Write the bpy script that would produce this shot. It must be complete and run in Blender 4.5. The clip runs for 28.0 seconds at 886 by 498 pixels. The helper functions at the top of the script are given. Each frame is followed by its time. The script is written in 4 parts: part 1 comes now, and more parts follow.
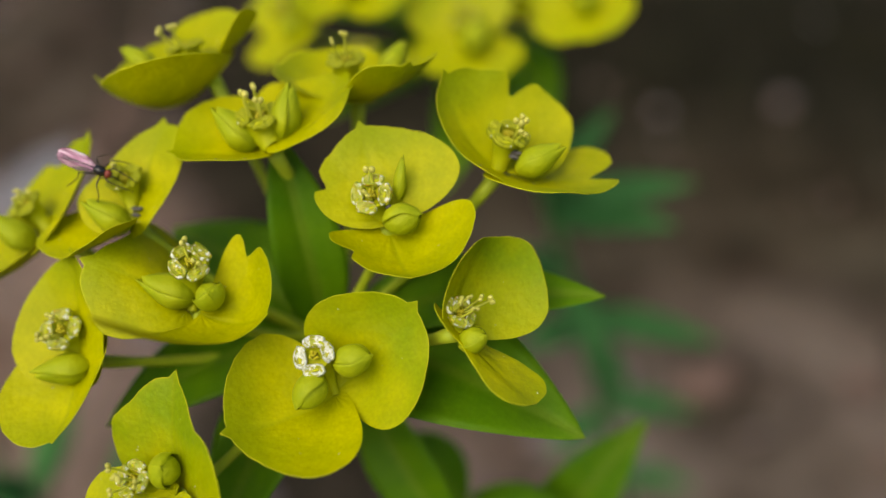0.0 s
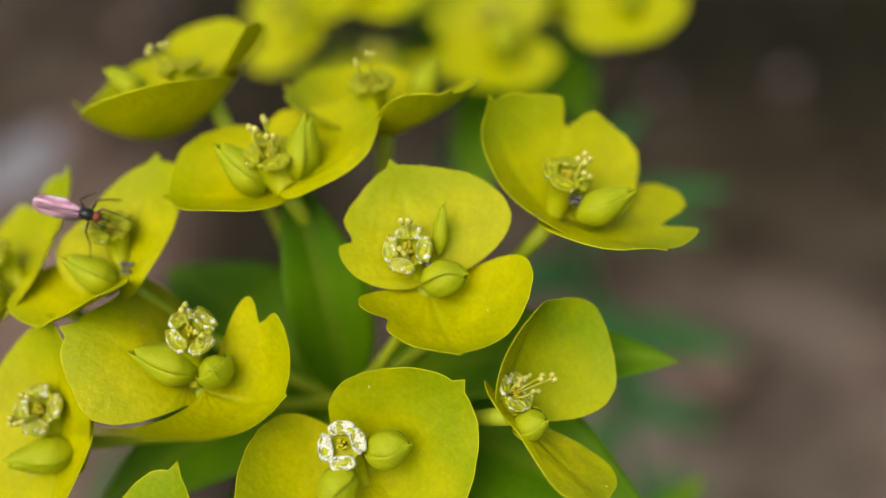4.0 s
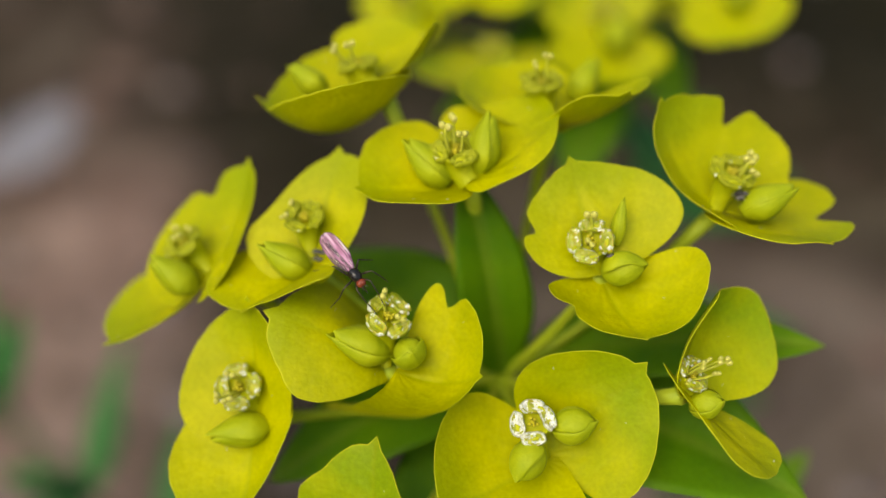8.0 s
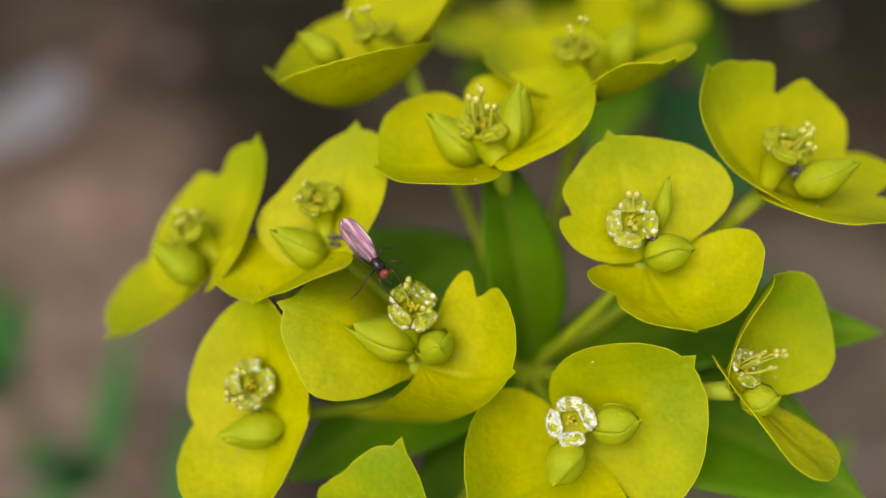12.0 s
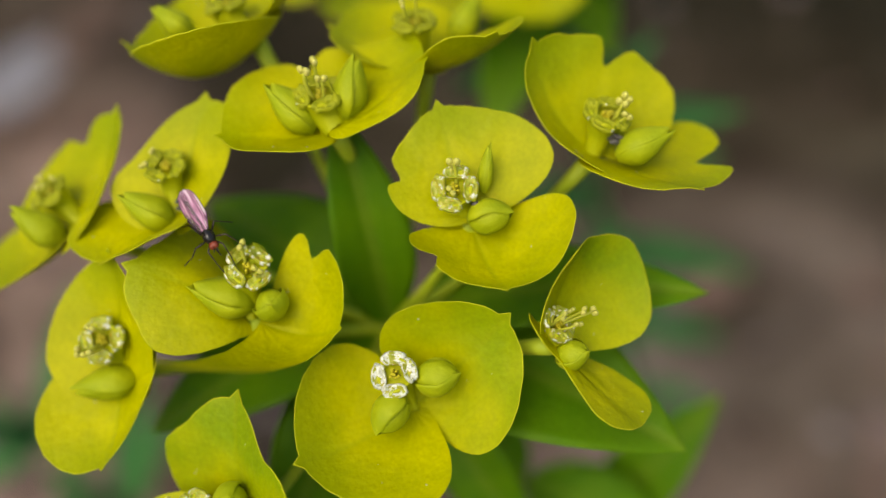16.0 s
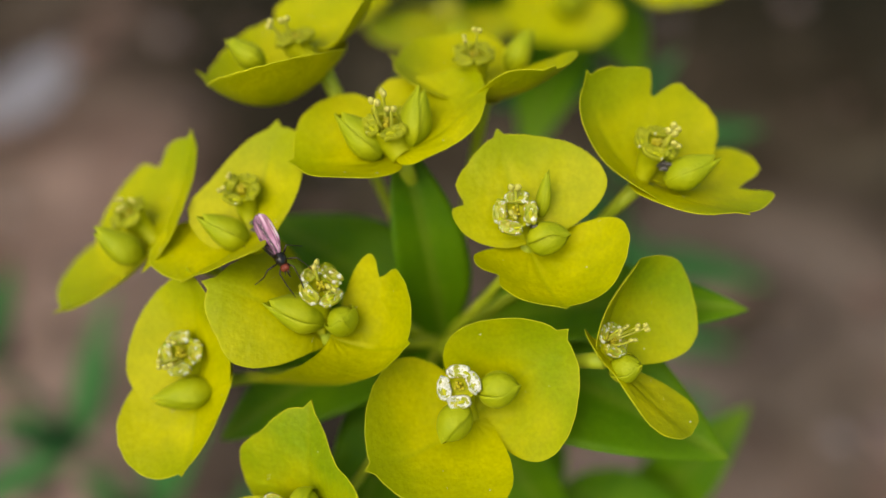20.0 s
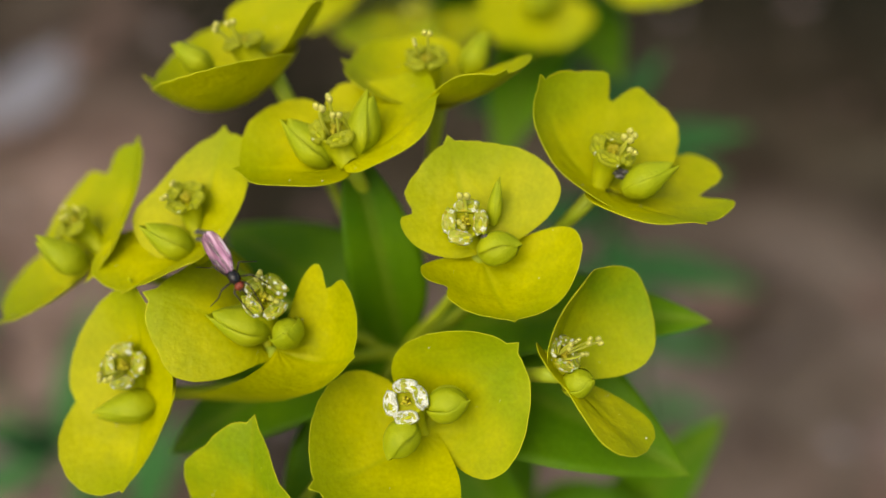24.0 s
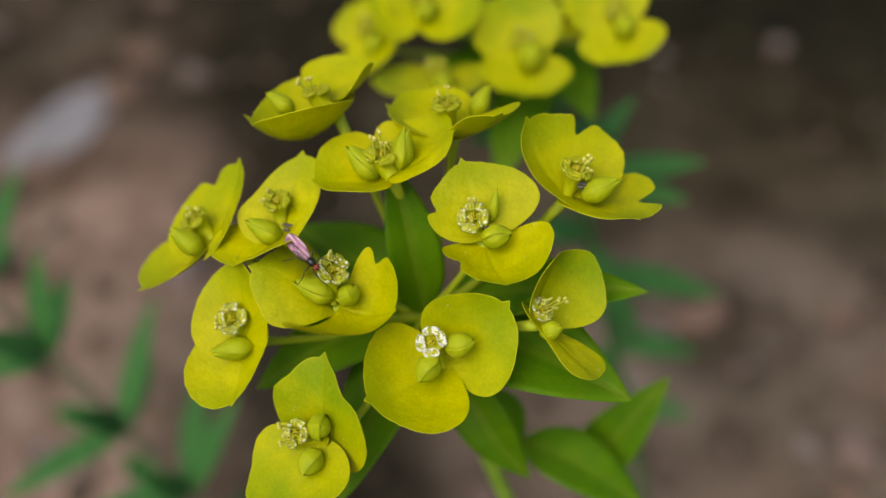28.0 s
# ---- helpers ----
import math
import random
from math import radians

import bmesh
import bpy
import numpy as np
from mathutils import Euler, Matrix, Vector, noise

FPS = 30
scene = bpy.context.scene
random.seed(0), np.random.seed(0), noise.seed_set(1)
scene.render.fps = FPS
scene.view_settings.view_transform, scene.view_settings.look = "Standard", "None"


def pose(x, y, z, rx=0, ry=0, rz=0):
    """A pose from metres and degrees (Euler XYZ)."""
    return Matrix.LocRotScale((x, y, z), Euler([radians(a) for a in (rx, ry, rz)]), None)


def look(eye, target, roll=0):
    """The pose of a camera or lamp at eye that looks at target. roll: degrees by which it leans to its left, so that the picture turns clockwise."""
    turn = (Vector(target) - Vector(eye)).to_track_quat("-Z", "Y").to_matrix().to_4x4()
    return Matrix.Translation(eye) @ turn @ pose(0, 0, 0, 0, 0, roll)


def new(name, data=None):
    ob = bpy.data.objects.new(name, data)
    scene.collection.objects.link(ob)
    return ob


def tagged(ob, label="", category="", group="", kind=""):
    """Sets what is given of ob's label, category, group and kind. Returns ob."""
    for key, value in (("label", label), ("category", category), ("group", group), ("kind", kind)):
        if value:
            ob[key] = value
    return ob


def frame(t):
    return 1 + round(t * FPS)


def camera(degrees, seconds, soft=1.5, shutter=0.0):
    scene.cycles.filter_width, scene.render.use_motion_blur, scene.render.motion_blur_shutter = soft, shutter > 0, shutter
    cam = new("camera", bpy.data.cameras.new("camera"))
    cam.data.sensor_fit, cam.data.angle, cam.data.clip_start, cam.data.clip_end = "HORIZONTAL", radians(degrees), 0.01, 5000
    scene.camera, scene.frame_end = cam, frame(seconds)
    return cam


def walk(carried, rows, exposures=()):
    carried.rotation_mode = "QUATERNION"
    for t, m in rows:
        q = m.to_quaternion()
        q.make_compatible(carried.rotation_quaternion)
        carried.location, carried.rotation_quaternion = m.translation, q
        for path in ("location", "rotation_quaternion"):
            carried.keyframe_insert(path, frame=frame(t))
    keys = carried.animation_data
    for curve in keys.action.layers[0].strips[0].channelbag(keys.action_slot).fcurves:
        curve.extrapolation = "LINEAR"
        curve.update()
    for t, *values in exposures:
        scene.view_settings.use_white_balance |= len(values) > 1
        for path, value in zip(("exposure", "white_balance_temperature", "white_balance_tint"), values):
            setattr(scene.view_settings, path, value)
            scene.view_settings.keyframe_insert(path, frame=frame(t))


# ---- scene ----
# A spurge umbel close up, a small fly on it, bare ground behind.
cam = camera(49.0, 28.0, soft=1.5)
cam.data.dof.use_dof = True
cam.data.dof.aperture_fstop = 7.0
walk(cam, [
    (0.0, pose(0.01507, -0.07921, 0.29947, 49.946, 0.608, 0.430)),
    (0.5, pose(0.01616, -0.07273, 0.29385, 48.989, 0.462, 0.124)),
    (1.0, pose(0.01515, -0.06375, 0.29104, 48.947, 0.857, -0.136)),
    (1.5, pose(0.01809, -0.06363, 0.29096, 49.350, 0.861, 0.055)),
    (2.0, pose(0.01710, -0.06288, 0.28901, 49.374, 0.479, -0.079)),
    (2.5, pose(0.01407, -0.06174, 0.29290, 48.811, 0.447, -0.537)),
    (4.5, pose(0.00541, -0.06235, 0.29590, 47.891, 0.130, -0.462)),
    (5.0, pose(-0.00175, -0.06131, 0.29570, 47.508, -0.194, -0.792)),
    (5.5, pose(-0.00899, -0.06160, 0.29855, 46.983, -0.489, -1.040)),
    (6.0, pose(-0.01288, -0.06404, 0.29892, 46.769, -0.636, -1.057)),
    (6.5, pose(-0.01197, -0.06296, 0.30138, 46.061, -0.915, -1.156)),
    (7.0, pose(-0.01193, -0.06594, 0.30211, 45.914, -0.596, -0.890)),
    (7.5, pose(-0.01012, -0.06688, 0.30099, 46.317, -0.646, -0.784)),
    (8.0, pose(-0.00848, -0.06533, 0.30069, 46.537, -1.003, -1.027)),
    (8.5, pose(-0.01053, -0.06236, 0.30703, 45.650, -0.917, -1.066)),
    (9.0, pose(-0.00698, -0.06592, 0.30578, 46.084, -0.451, -0.713)),
    (9.5, pose(-0.00783, -0.06722, 0.30653, 46.013, -0.358, -0.757)),
    (10.0, pose(-0.00686, -0.06686, 0.30634, 46.292, -0.450, -0.560)),
    (10.5, pose(-0.00852, -0.06558, 0.30556, 46.119, -0.431, -0.552)),
    (11.0, pose(-0.01160, -0.06646, 0.30502, 46.140, -0.832, -1.106)),
    (11.5, pose(-0.00910, -0.06228, 0.30238, 45.500, -0.553, -1.137)),
    (12.0, pose(-0.01009, -0.05888, 0.29694, 44.394, -0.379, -1.109)),
    (12.5, pose(-0.00696, -0.05869, 0.30032, 43.896, -0.407, -1.232)),
    (14.5, pose(-0.00446, -0.06119, 0.29889, 42.868, -0.653, -1.167)),
    (15.0, pose(0.00150, -0.06255, 0.29755, 43.033, -0.199, -0.860)),
    (15.5, pose(0.00444, -0.06439, 0.29625, 42.954, -0.059, -0.716)),
    (16.0, pose(0.00477, -0.06295, 0.30010, 42.648, -0.113, -0.860)),
    (16.5, pose(0.00161, -0.06492, 0.30104, 42.768, -0.168, -0.842)),
    (17.0, pose(0.00231, -0.06634, 0.30171, 43.070, -0.114, -0.722)),
    (17.5, pose(0.00383, -0.06756, 0.30174, 43.073, -0.048, -0.787)),
    (18.0, pose(0.00223, -0.06806, 0.30255, 42.972, -0.211, -0.917)),
    (18.5, pose(0.00203, -0.06574, 0.30434, 42.701, -0.199, -0.921)),
    (19.0, pose(0.00282, -0.06479, 0.30414, 42.524, -0.147, -0.886)),
    (19.5, pose(-0.00046, -0.06398, 0.30640, 42.622, -0.256, -0.816)),
    (20.0, pose(-0.00118, -0.06569, 0.30512, 42.964, -0.345, -0.849)),
    (20.5, pose(0.00277, -0.06809, 0.30328, 42.947, -0.144, -0.869)),
    (21.0, pose(0.00359, -0.06849, 0.30218, 42.822, -0.106, -0.679)),
    (21.5, pose(0.00552, -0.06760, 0.30271, 42.864, -0.105, -0.643)),
    (23.5, pose(0.00363, -0.06485, 0.30089, 42.852, -0.038, -0.680)),
    (24.0, pose(0.00463, -0.06313, 0.30380, 42.912, 0.133, -0.345)),
    (24.5, pose(0.01297, -0.06253, 0.30252, 43.164, 0.666, 0.290)),
    (25.0, pose(0.01470, -0.06562, 0.30134, 43.392, 0.970, 0.506)),
    (25.5, pose(0.01156, -0.06714, 0.30237, 43.523, 0.498, 0.284)),
    (26.0, pose(0.01256, -0.06595, 0.30544, 43.618, 0.658, 0.326)),
    (26.5, pose(0.01237, -0.07315, 0.31997, 42.939, 0.984, 0.489)),
    (27.0, pose(0.01327, -0.08041, 0.32446, 43.444, 0.583, 0.171)),
    (27.5, pose(0.00402, -0.08765, 0.31965, 44.680, 0.132, -0.127)),
    (28.0, pose(0.00297, -0.09346, 0.32735, 45.000, 0.000, 0.000)),
], exposures=[(t, stops - 0.13, 7200, 4.0) for t, stops in ((0.0, 0.36), (0.8, 0.49), (2.0, 0.49), (4.5, 0.50), (8.2, 0.51), (8.8, 0.21), (11.2, 0.22), (11.9, 0.44), (15.0, 0.42), (26.0, 0.44), (27.0, 0.5), (27.6, 0.42), (28.0, 0.36))])

# ---- light: soft daylight under a bright veiled sky ----
world = bpy.data.worlds.new("sky")
scene.world = world
world.use_nodes = True
wn = world.node_tree
wn.nodes.clear()
sky = wn.nodes.new("ShaderNodeTexSky")
sky.sky_type, sky.sun_disc = "NISHITA", False
sky.sun_elevation, sky.sun_rotation = radians(56), radians(-145)
sky.air_density, sky.dust_density, sky.ozone_density = 1.0, 4.0, 1.0
wbg = wn.nodes.new("ShaderNodeBackground")
wbg.inputs["Strength"].default_value = 0.15
wout = wn.nodes.new("ShaderNodeOutputWorld")
wn.links.new(sky.outputs[0], wbg.inputs[0])
wn.links.new(wbg.outputs[0], wout.inputs[0])
sun = new("sun", bpy.data.lights.new("sun", "SUN"))
sun.data.energy, sun.data.angle, sun.data.color = 1.55, radians(50), (1.0, 0.96, 0.9)
sun.matrix_world = look((-0.8, -1.05, 2.1), (0, 0, 0.2))


# ---- materials ----
def material(name, rough=0.5, metal=0.0, coat=0.0):
    mat = bpy.data.materials.new(name)
    mat.use_nodes = True
    p = mat.node_tree.nodes["Principled BSDF"]
    p.inputs["Roughness"].default_value = rough
    p.inputs["Metallic"].default_value = metal
    p.inputs["Coat Weight"].default_value = coat
    return mat, mat.node_tree, p


def node(tree, kind, **values):
    n = tree.nodes.new(kind)
    for key, value in values.items():
        n.inputs[key.replace("_", " ")].default_value = value
    return n


def ramp(tree, source, stops):
    r = tree.nodes.new("ShaderNodeValToRGB")
    while len(r.color_ramp.elements) < len(stops):
        r.color_ramp.elements.new(0.5)
    for e, (at, colour) in zip(r.color_ramp.elements, stops):
        e.position, e.color = at, (*colour, 1)
    tree.links.new(source, r.inputs[0])
    return r.outputs[0]


def mix(tree, fac, a, b, mode="MIX"):
    m = tree.nodes.new("ShaderNodeMix")
    m.data_type, m.blend_type = "RGBA", mode
    for socket, value in ((m.inputs["Factor"], fac), (m.inputs["A"], a), (m.inputs["B"], b)):
        if isinstance(value, (int, float)):
            socket.default_value = value
        elif isinstance(value, tuple):
            socket.default_value = (*value, 1)
        else:
            tree.links.new(value, socket)
    return m.outputs["Result"]


def noise_of(tree, scale, detail=4.0, coords="Object"):
    c = tree.nodes.new("ShaderNodeTexCoord")
    n = node(tree, "ShaderNodeTexNoise", Scale=scale, Detail=detail)
    tree.links.new(c.outputs[coords], n.inputs["Vector"])
    return n.outputs[0]


def bump(tree, p, height, strength, distance):
    b = node(tree, "ShaderNodeBump", Strength=strength, Distance=distance)
    tree.links.new(height, b.inputs["Height"])
    tree.links.new(b.outputs[0], p.inputs["Normal"])


def blade_material(name, low, high, tip, veins, through_light, rough, reach, midrib, unripe=None):
    """A thin leaf: colour shifts along the blade, veins spread from its base, light shines through."""
    mat, tree, p = material(name, rough)
    c = tree.nodes.new("ShaderNodeTexCoord")
    split = tree.nodes.new("ShaderNodeSeparateXYZ")
    tree.links.new(c.outputs["Object"], split.inputs[0])
    blotch = ramp(tree, noise_of(tree, 260.0, 3.0), [(0.3, low), (0.7, high)])
    along = node(tree, "ShaderNodeMapRange", From_Min=reach * 0.55, From_Max=reach * 1.05)
    tree.links.new(split.outputs["X"], along.inputs["Value"])
    colour = mix(tree, along.outputs[0], blotch, tip)
    if unripe:
        own = tree.nodes.new("ShaderNodeObjectInfo")
        hue = tree.nodes.new("ShaderNodeSeparateColor")
        tree.links.new(own.outputs["Color"], hue.inputs[0])
        patchy = node(tree, "ShaderNodeMapRange", From_Min=0.3, From_Max=0.7, To_Min=0.2, To_Max=1.5)
        tree.links.new(noise_of(tree, 170.0, 3.0), patchy.inputs["Value"])
        share = tree.nodes.new("ShaderNodeMath")
        share.operation = "MULTIPLY"
        tree.links.new(hue.outputs[0], share.inputs[0])
        tree.links.new(patchy.outputs[0], share.inputs[1])
        toward = node(tree, "ShaderNodeMapRange", From_Min=0.0, From_Max=reach, To_Min=0.35, To_Max=1.35)
        tree.links.new(split.outputs["X"], toward.inputs["Value"])
        graded = tree.nodes.new("ShaderNodeMath")
        graded.operation = "MULTIPLY"
        tree.links.new(share.outputs[0], graded.inputs[0])
        tree.links.new(toward.outputs[0], graded.inputs[1])
        colour = mix(tree, graded.outputs[0], colour, unripe)
    angle = tree.nodes.new("ShaderNodeMath")
    angle.operation = "ARCTAN2"
    tree.links.new(split.outputs["Y"], angle.inputs[0])
    tree.links.new(split.outputs["X"], angle.inputs[1])
    wobble = tree.nodes.new("ShaderNodeMath")
    wobble.operation = "MULTIPLY_ADD"
    tree.links.new(noise_of(tree, 300.0, 2.0), wobble.inputs[0])
    wobble.inputs[1].default_value = 0.5
    tree.links.new(angle.outputs[0], wobble.inputs[2])
    wave = tree.nodes.new("ShaderNodeMath")
    wave.operation = "SINE"
    times9 = tree.nodes.new("ShaderNodeMath")
    times9.operation = "MULTIPLY"
    times9.inputs[1].default_value = 16.0
    tree.links.new(wobble.outputs[0], times9.inputs[0])
    tree.links.new(times9.outputs[0], wave.inputs[0])
    lines = node(tree, "ShaderNodeMapRange", From_Min=0.75, From_Max=1.0, To_Max=veins)
    tree.links.new(wave.outputs[0], lines.inputs["Value"])
    colour = mix(tree, lines.outputs[0], colour, tip)
    side = tree.nodes.new("ShaderNodeMath")
    side.operation = "ABSOLUTE"
    tree.links.new(split.outputs["Y"], side.inputs[0])
    rib = node(tree, "ShaderNodeMapRange", From_Min=reach * 0.006, From_Max=reach * 0.03, To_Min=0.35, To_Max=0.0)
    tree.links.new(side.outputs[0], rib.inputs["Value"])
    colour = mix(tree, rib.outputs[0], colour, midrib)
    speck = node(tree, "ShaderNodeMapRange", From_Min=0.35, From_Max=0.7, To_Min=0.92, To_Max=1.05)
    tree.links.new(noise_of(tree, 2500.0, 3.0), speck.inputs["Value"])
    gain = tree.nodes.new("ShaderNodeVectorMath")
    gain.operation = "SCALE"
    tree.links.new(colour, gain.inputs[0])
    tree.links.new(speck.outputs[0], gain.inputs["Scale"])
    tree.links.new(gain.outputs[0], p.inputs["Base Color"])
    p.inputs["Specular IOR Level"].default_value = 0.16
    grain = tree.nodes.new("ShaderNodeMath")
    grain.operation = "MULTIPLY_ADD"
    tree.links.new(wave.outputs[0], grain.inputs[0])
    grain.inputs[1].default_value = 0.10
    tree.links.new(noise_of(tree, 900.0, 5.0), grain.inputs[2])
    bump(tree, p, grain.outputs[0], 0.45, 0.0004)
    glow = tree.nodes.new("ShaderNodeBsdfTranslucent")
    tree.links.new(gain.outputs[0], glow.inputs[0])
    both = tree.nodes.new("ShaderNodeMixShader")
    both.inputs[0].default_value = through_light
    tree.links.new(p.outputs[0], both.inputs[1])
    tree.links.new(glow.outputs[0], both.inputs[2])
    tree.links.new(both.outputs[0], tree.nodes["Material Output"].inputs[0])
    return mat


def plain(name, low, high, rough, scale, metal=0.0, coat=0.0, relief=0.0, shine=0.5):
    mat, tree, p = material(name, rough, metal, coat)
    p.inputs["Specular IOR Level"].default_value = shine
    tree.links.new(ramp(tree, noise_of(tree, scale, 4.0), [(0.3, low), (0.7, high)]), p.inputs["Base Color"])
    if relief:
        bump(tree, p, noise_of(tree, scale * 4, 4.0), 0.6, relief)
    return mat


BRACT = blade_material("bract yellow", (0.405, 0.415, 0.002), (0.575, 0.545, 0.003), (0.35, 0.405, 0.003), 0.10, 0.32, 0.5, 0.011, (0.33, 0.38, 0.006), (0.245, 0.345, 0.004))
RIM = plain("bract margin", (0.34, 0.36, 0.006), (0.47, 0.46, 0.012), 0.6, 700, shine=0.15)
LEAF = blade_material("leaf green", (0.088, 0.232, 0.003), (0.142, 0.297, 0.004), (0.14, 0.29, 0.005), 0.12, 0.45, 0.5, 0.03, (0.26, 0.36, 0.03))
# darker, bluer green than LEAF, for the herb and the rear plant's lower leaves
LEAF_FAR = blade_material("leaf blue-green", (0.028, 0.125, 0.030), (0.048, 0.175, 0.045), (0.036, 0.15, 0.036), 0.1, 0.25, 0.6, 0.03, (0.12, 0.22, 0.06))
STALK = plain("stalk green", (0.27, 0.36, 0.012), (0.36, 0.42, 0.018), 0.55, 300, shine=0.3)
STEM = plain("stem green", (0.16, 0.30, 0.02), (0.22, 0.36, 0.03), 0.5, 200)
# darker, bluer green than STEM, for the rear plant
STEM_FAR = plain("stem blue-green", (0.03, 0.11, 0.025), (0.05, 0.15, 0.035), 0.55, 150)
STEM_DULL = plain("stem dull", (0.050, 0.052, 0.022), (0.085, 0.080, 0.040), 0.6, 200)
BUD = plain("bud green", (0.245, 0.295, 0.004), (0.345, 0.372, 0.007), 0.6, 420, relief=0.0002, shine=0.2)
CUP = plain("cyathium", (0.30, 0.33, 0.004), (0.40, 0.40, 0.007), 0.55, 600, relief=0.0001, shine=0.2)
DUST = plain("withered scale", (0.03, 0.025, 0.02), (0.14, 0.13, 0.12), 0.8, 3000)
ANTHER = plain("anther", (0.42, 0.41, 0.05), (0.54, 0.50, 0.12), 0.5, 2500)
YOUNG = plain("young stamens", (0.36, 0.32, 0.010), (0.50, 0.43, 0.025), 0.5, 3000, shine=0.25)
FILAMENT = plain("filament", (0.42, 0.44, 0.03), (0.50, 0.50, 0.05), 0.5, 900)


def gland_material():
    """Olive flesh, moist but not glassy."""
    mat, tree, p = material("nectar gland", 0.42, coat=0.22)
    tree.links.new(ramp(tree, noise_of(tree, 1200.0, 3.0), [(0.3, (0.235, 0.255, 0.006)), (0.7, (0.36, 0.36, 0.012))]), p.inputs["Base Color"])
    p.inputs["Coat Roughness"].default_value = 0.12
    p.inputs["Subsurface Weight"].default_value = 0.2
    p.inputs["Subsurface Scale"].default_value = 0.0004
    b = node(tree, "ShaderNodeBump", Strength=0.7, Distance=0.0008)
    tree.links.new(noise_of(tree, 3200.0, 2.0), b.inputs["Height"])
    tree.links.new(b.outputs[0], p.inputs["Coat Normal"])
    return mat


GLAND = gland_material()
GLAND_DRY = plain("olive gland", (0.20, 0.225, 0.003), (0.32, 0.325, 0.007), 0.55, 1500, relief=0.0002, shine=0.25)
NECTAR = plain("nectar film", (0.40, 0.41, 0.26), (0.78, 0.78, 0.70), 0.12, 5200, coat=1.0, relief=0.0002)


def soil_material():
    """Dry brown earth, with shade painted into its colour in a band and a patch farther back."""
    mat, tree, p = material("earth", 0.95)
    p.inputs["Specular IOR Level"].default_value = 0.05
    fine = ramp(tree, noise_of(tree, 55.0, 8.0), [(0.25, (0.040, 0.030, 0.023)), (0.5, (0.080, 0.061, 0.047)), (0.75, (0.128, 0.100, 0.080))])
    patch = ramp(tree, noise_of(tree, 20.0, 5.0), [(0.36, (0.022, 0.017, 0.012)), (0.64, (0.20, 0.160, 0.142))])
    pale = mix(tree, 0.62, fine, patch)
    rust = node(tree, "ShaderNodeMapRange", From_Min=0.40, From_Max=0.68, To_Max=0.42)
    tree.links.new(noise_of(tree, 9.0, 4.0), rust.inputs["Value"])
    pale = mix(tree, rust.outputs[0], pale, ramp(tree, noise_of(tree, 70.0, 4.0), [(0.3, (0.085, 0.053, 0.043)), (0.7, (0.24, 0.16, 0.14))]))
    shade_tone = ramp(tree, noise_of(tree, 40.0, 6.0), [(0.3, (0.006, 0.0052, 0.0028)), (0.7, (0.018, 0.0160, 0.0088))])
    c = tree.nodes.new("ShaderNodeTexCoord")
    split = tree.nodes.new("ShaderNodeSeparateXYZ")
    tree.links.new(c.outputs["Object"], split.inputs[0])

    def math_of(kind, a, b, c=0.0):
        m = tree.nodes.new("ShaderNodeMath")
        m.operation = kind
        for socket, value in zip(m.inputs, (a, b, c)):
            if isinstance(value, (int, float)):
                socket.default_value = value
            else:
                tree.links.new(value, socket)
        return m.outputs[0]

    def step(value, low, high, start=0.0, end=1.0):
        where = node(tree, "ShaderNodeMapRange", From_Min=low, From_Max=high, To_Min=start, To_Max=end)
        where.interpolation_type = "SMOOTHSTEP"
        tree.links.new(value, where.inputs["Value"])
        return where.outputs[0]

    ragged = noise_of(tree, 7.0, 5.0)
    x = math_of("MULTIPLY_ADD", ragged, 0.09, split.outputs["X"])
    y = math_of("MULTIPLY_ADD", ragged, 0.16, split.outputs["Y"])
    # shade over the ground farther back, put into the colour
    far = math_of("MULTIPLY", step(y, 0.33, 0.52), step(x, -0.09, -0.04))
    # a dark band of painted shade that runs back from the foot of the plants
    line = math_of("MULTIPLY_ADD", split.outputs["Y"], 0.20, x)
    shade_band = step(math_of("ABSOLUTE", math_of("ADD", line, -0.028), 0.0), 0.022, 0.062, 0.85, 0.0)
    dark = math_of("MAXIMUM", far, shade_band)
    away = tree.nodes.new("ShaderNodeVectorMath")
    away.operation = "DISTANCE"
    tree.links.new(c.outputs["Object"], away.inputs[0])
    away.inputs[1].default_value = (0.1, 0.5, 0.0)
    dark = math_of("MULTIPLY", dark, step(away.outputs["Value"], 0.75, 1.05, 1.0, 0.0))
    # pinkish grit on one side of the band, plain brown loam on the other, both darker farther back
    loam = mix(tree, step(y, 0.22, 0.36), mix(tree, 1.0, pale, (1.06, 1.04, 0.98), "MULTIPLY"), mix(tree, 1.0, pale, (0.42, 0.43, 0.34), "MULTIPLY"))
    grit = mix(tree, step(y, 0.30, 0.46), mix(tree, 1.0, pale, (1.68, 1.51, 1.45), "MULTIPLY"), mix(tree, 1.0, pale, (0.44, 0.44, 0.38), "MULTIPLY"))
    zoned = mix(tree, dark, mix(tree, step(x, -0.09, -0.02), grit, loam), shade_tone)
    # farther off the earth is an even mixture with broad paler and darker areas
    broad = ramp(tree, noise_of(tree, 1.3, 5.0), [(0.35, (0.62, 0.60, 0.54)), (0.65, (1.10, 1.05, 0.98))])
    outer = math_of("MULTIPLY_ADD", noise_of(tree, 2.4, 4.0), 0.9, away.outputs["Value"])
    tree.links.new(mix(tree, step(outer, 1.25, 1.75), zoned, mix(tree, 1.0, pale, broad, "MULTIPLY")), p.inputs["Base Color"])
    bump(tree, p, noise_of(tree, 160.0, 8.0), 0.9, 0.004)
    return mat


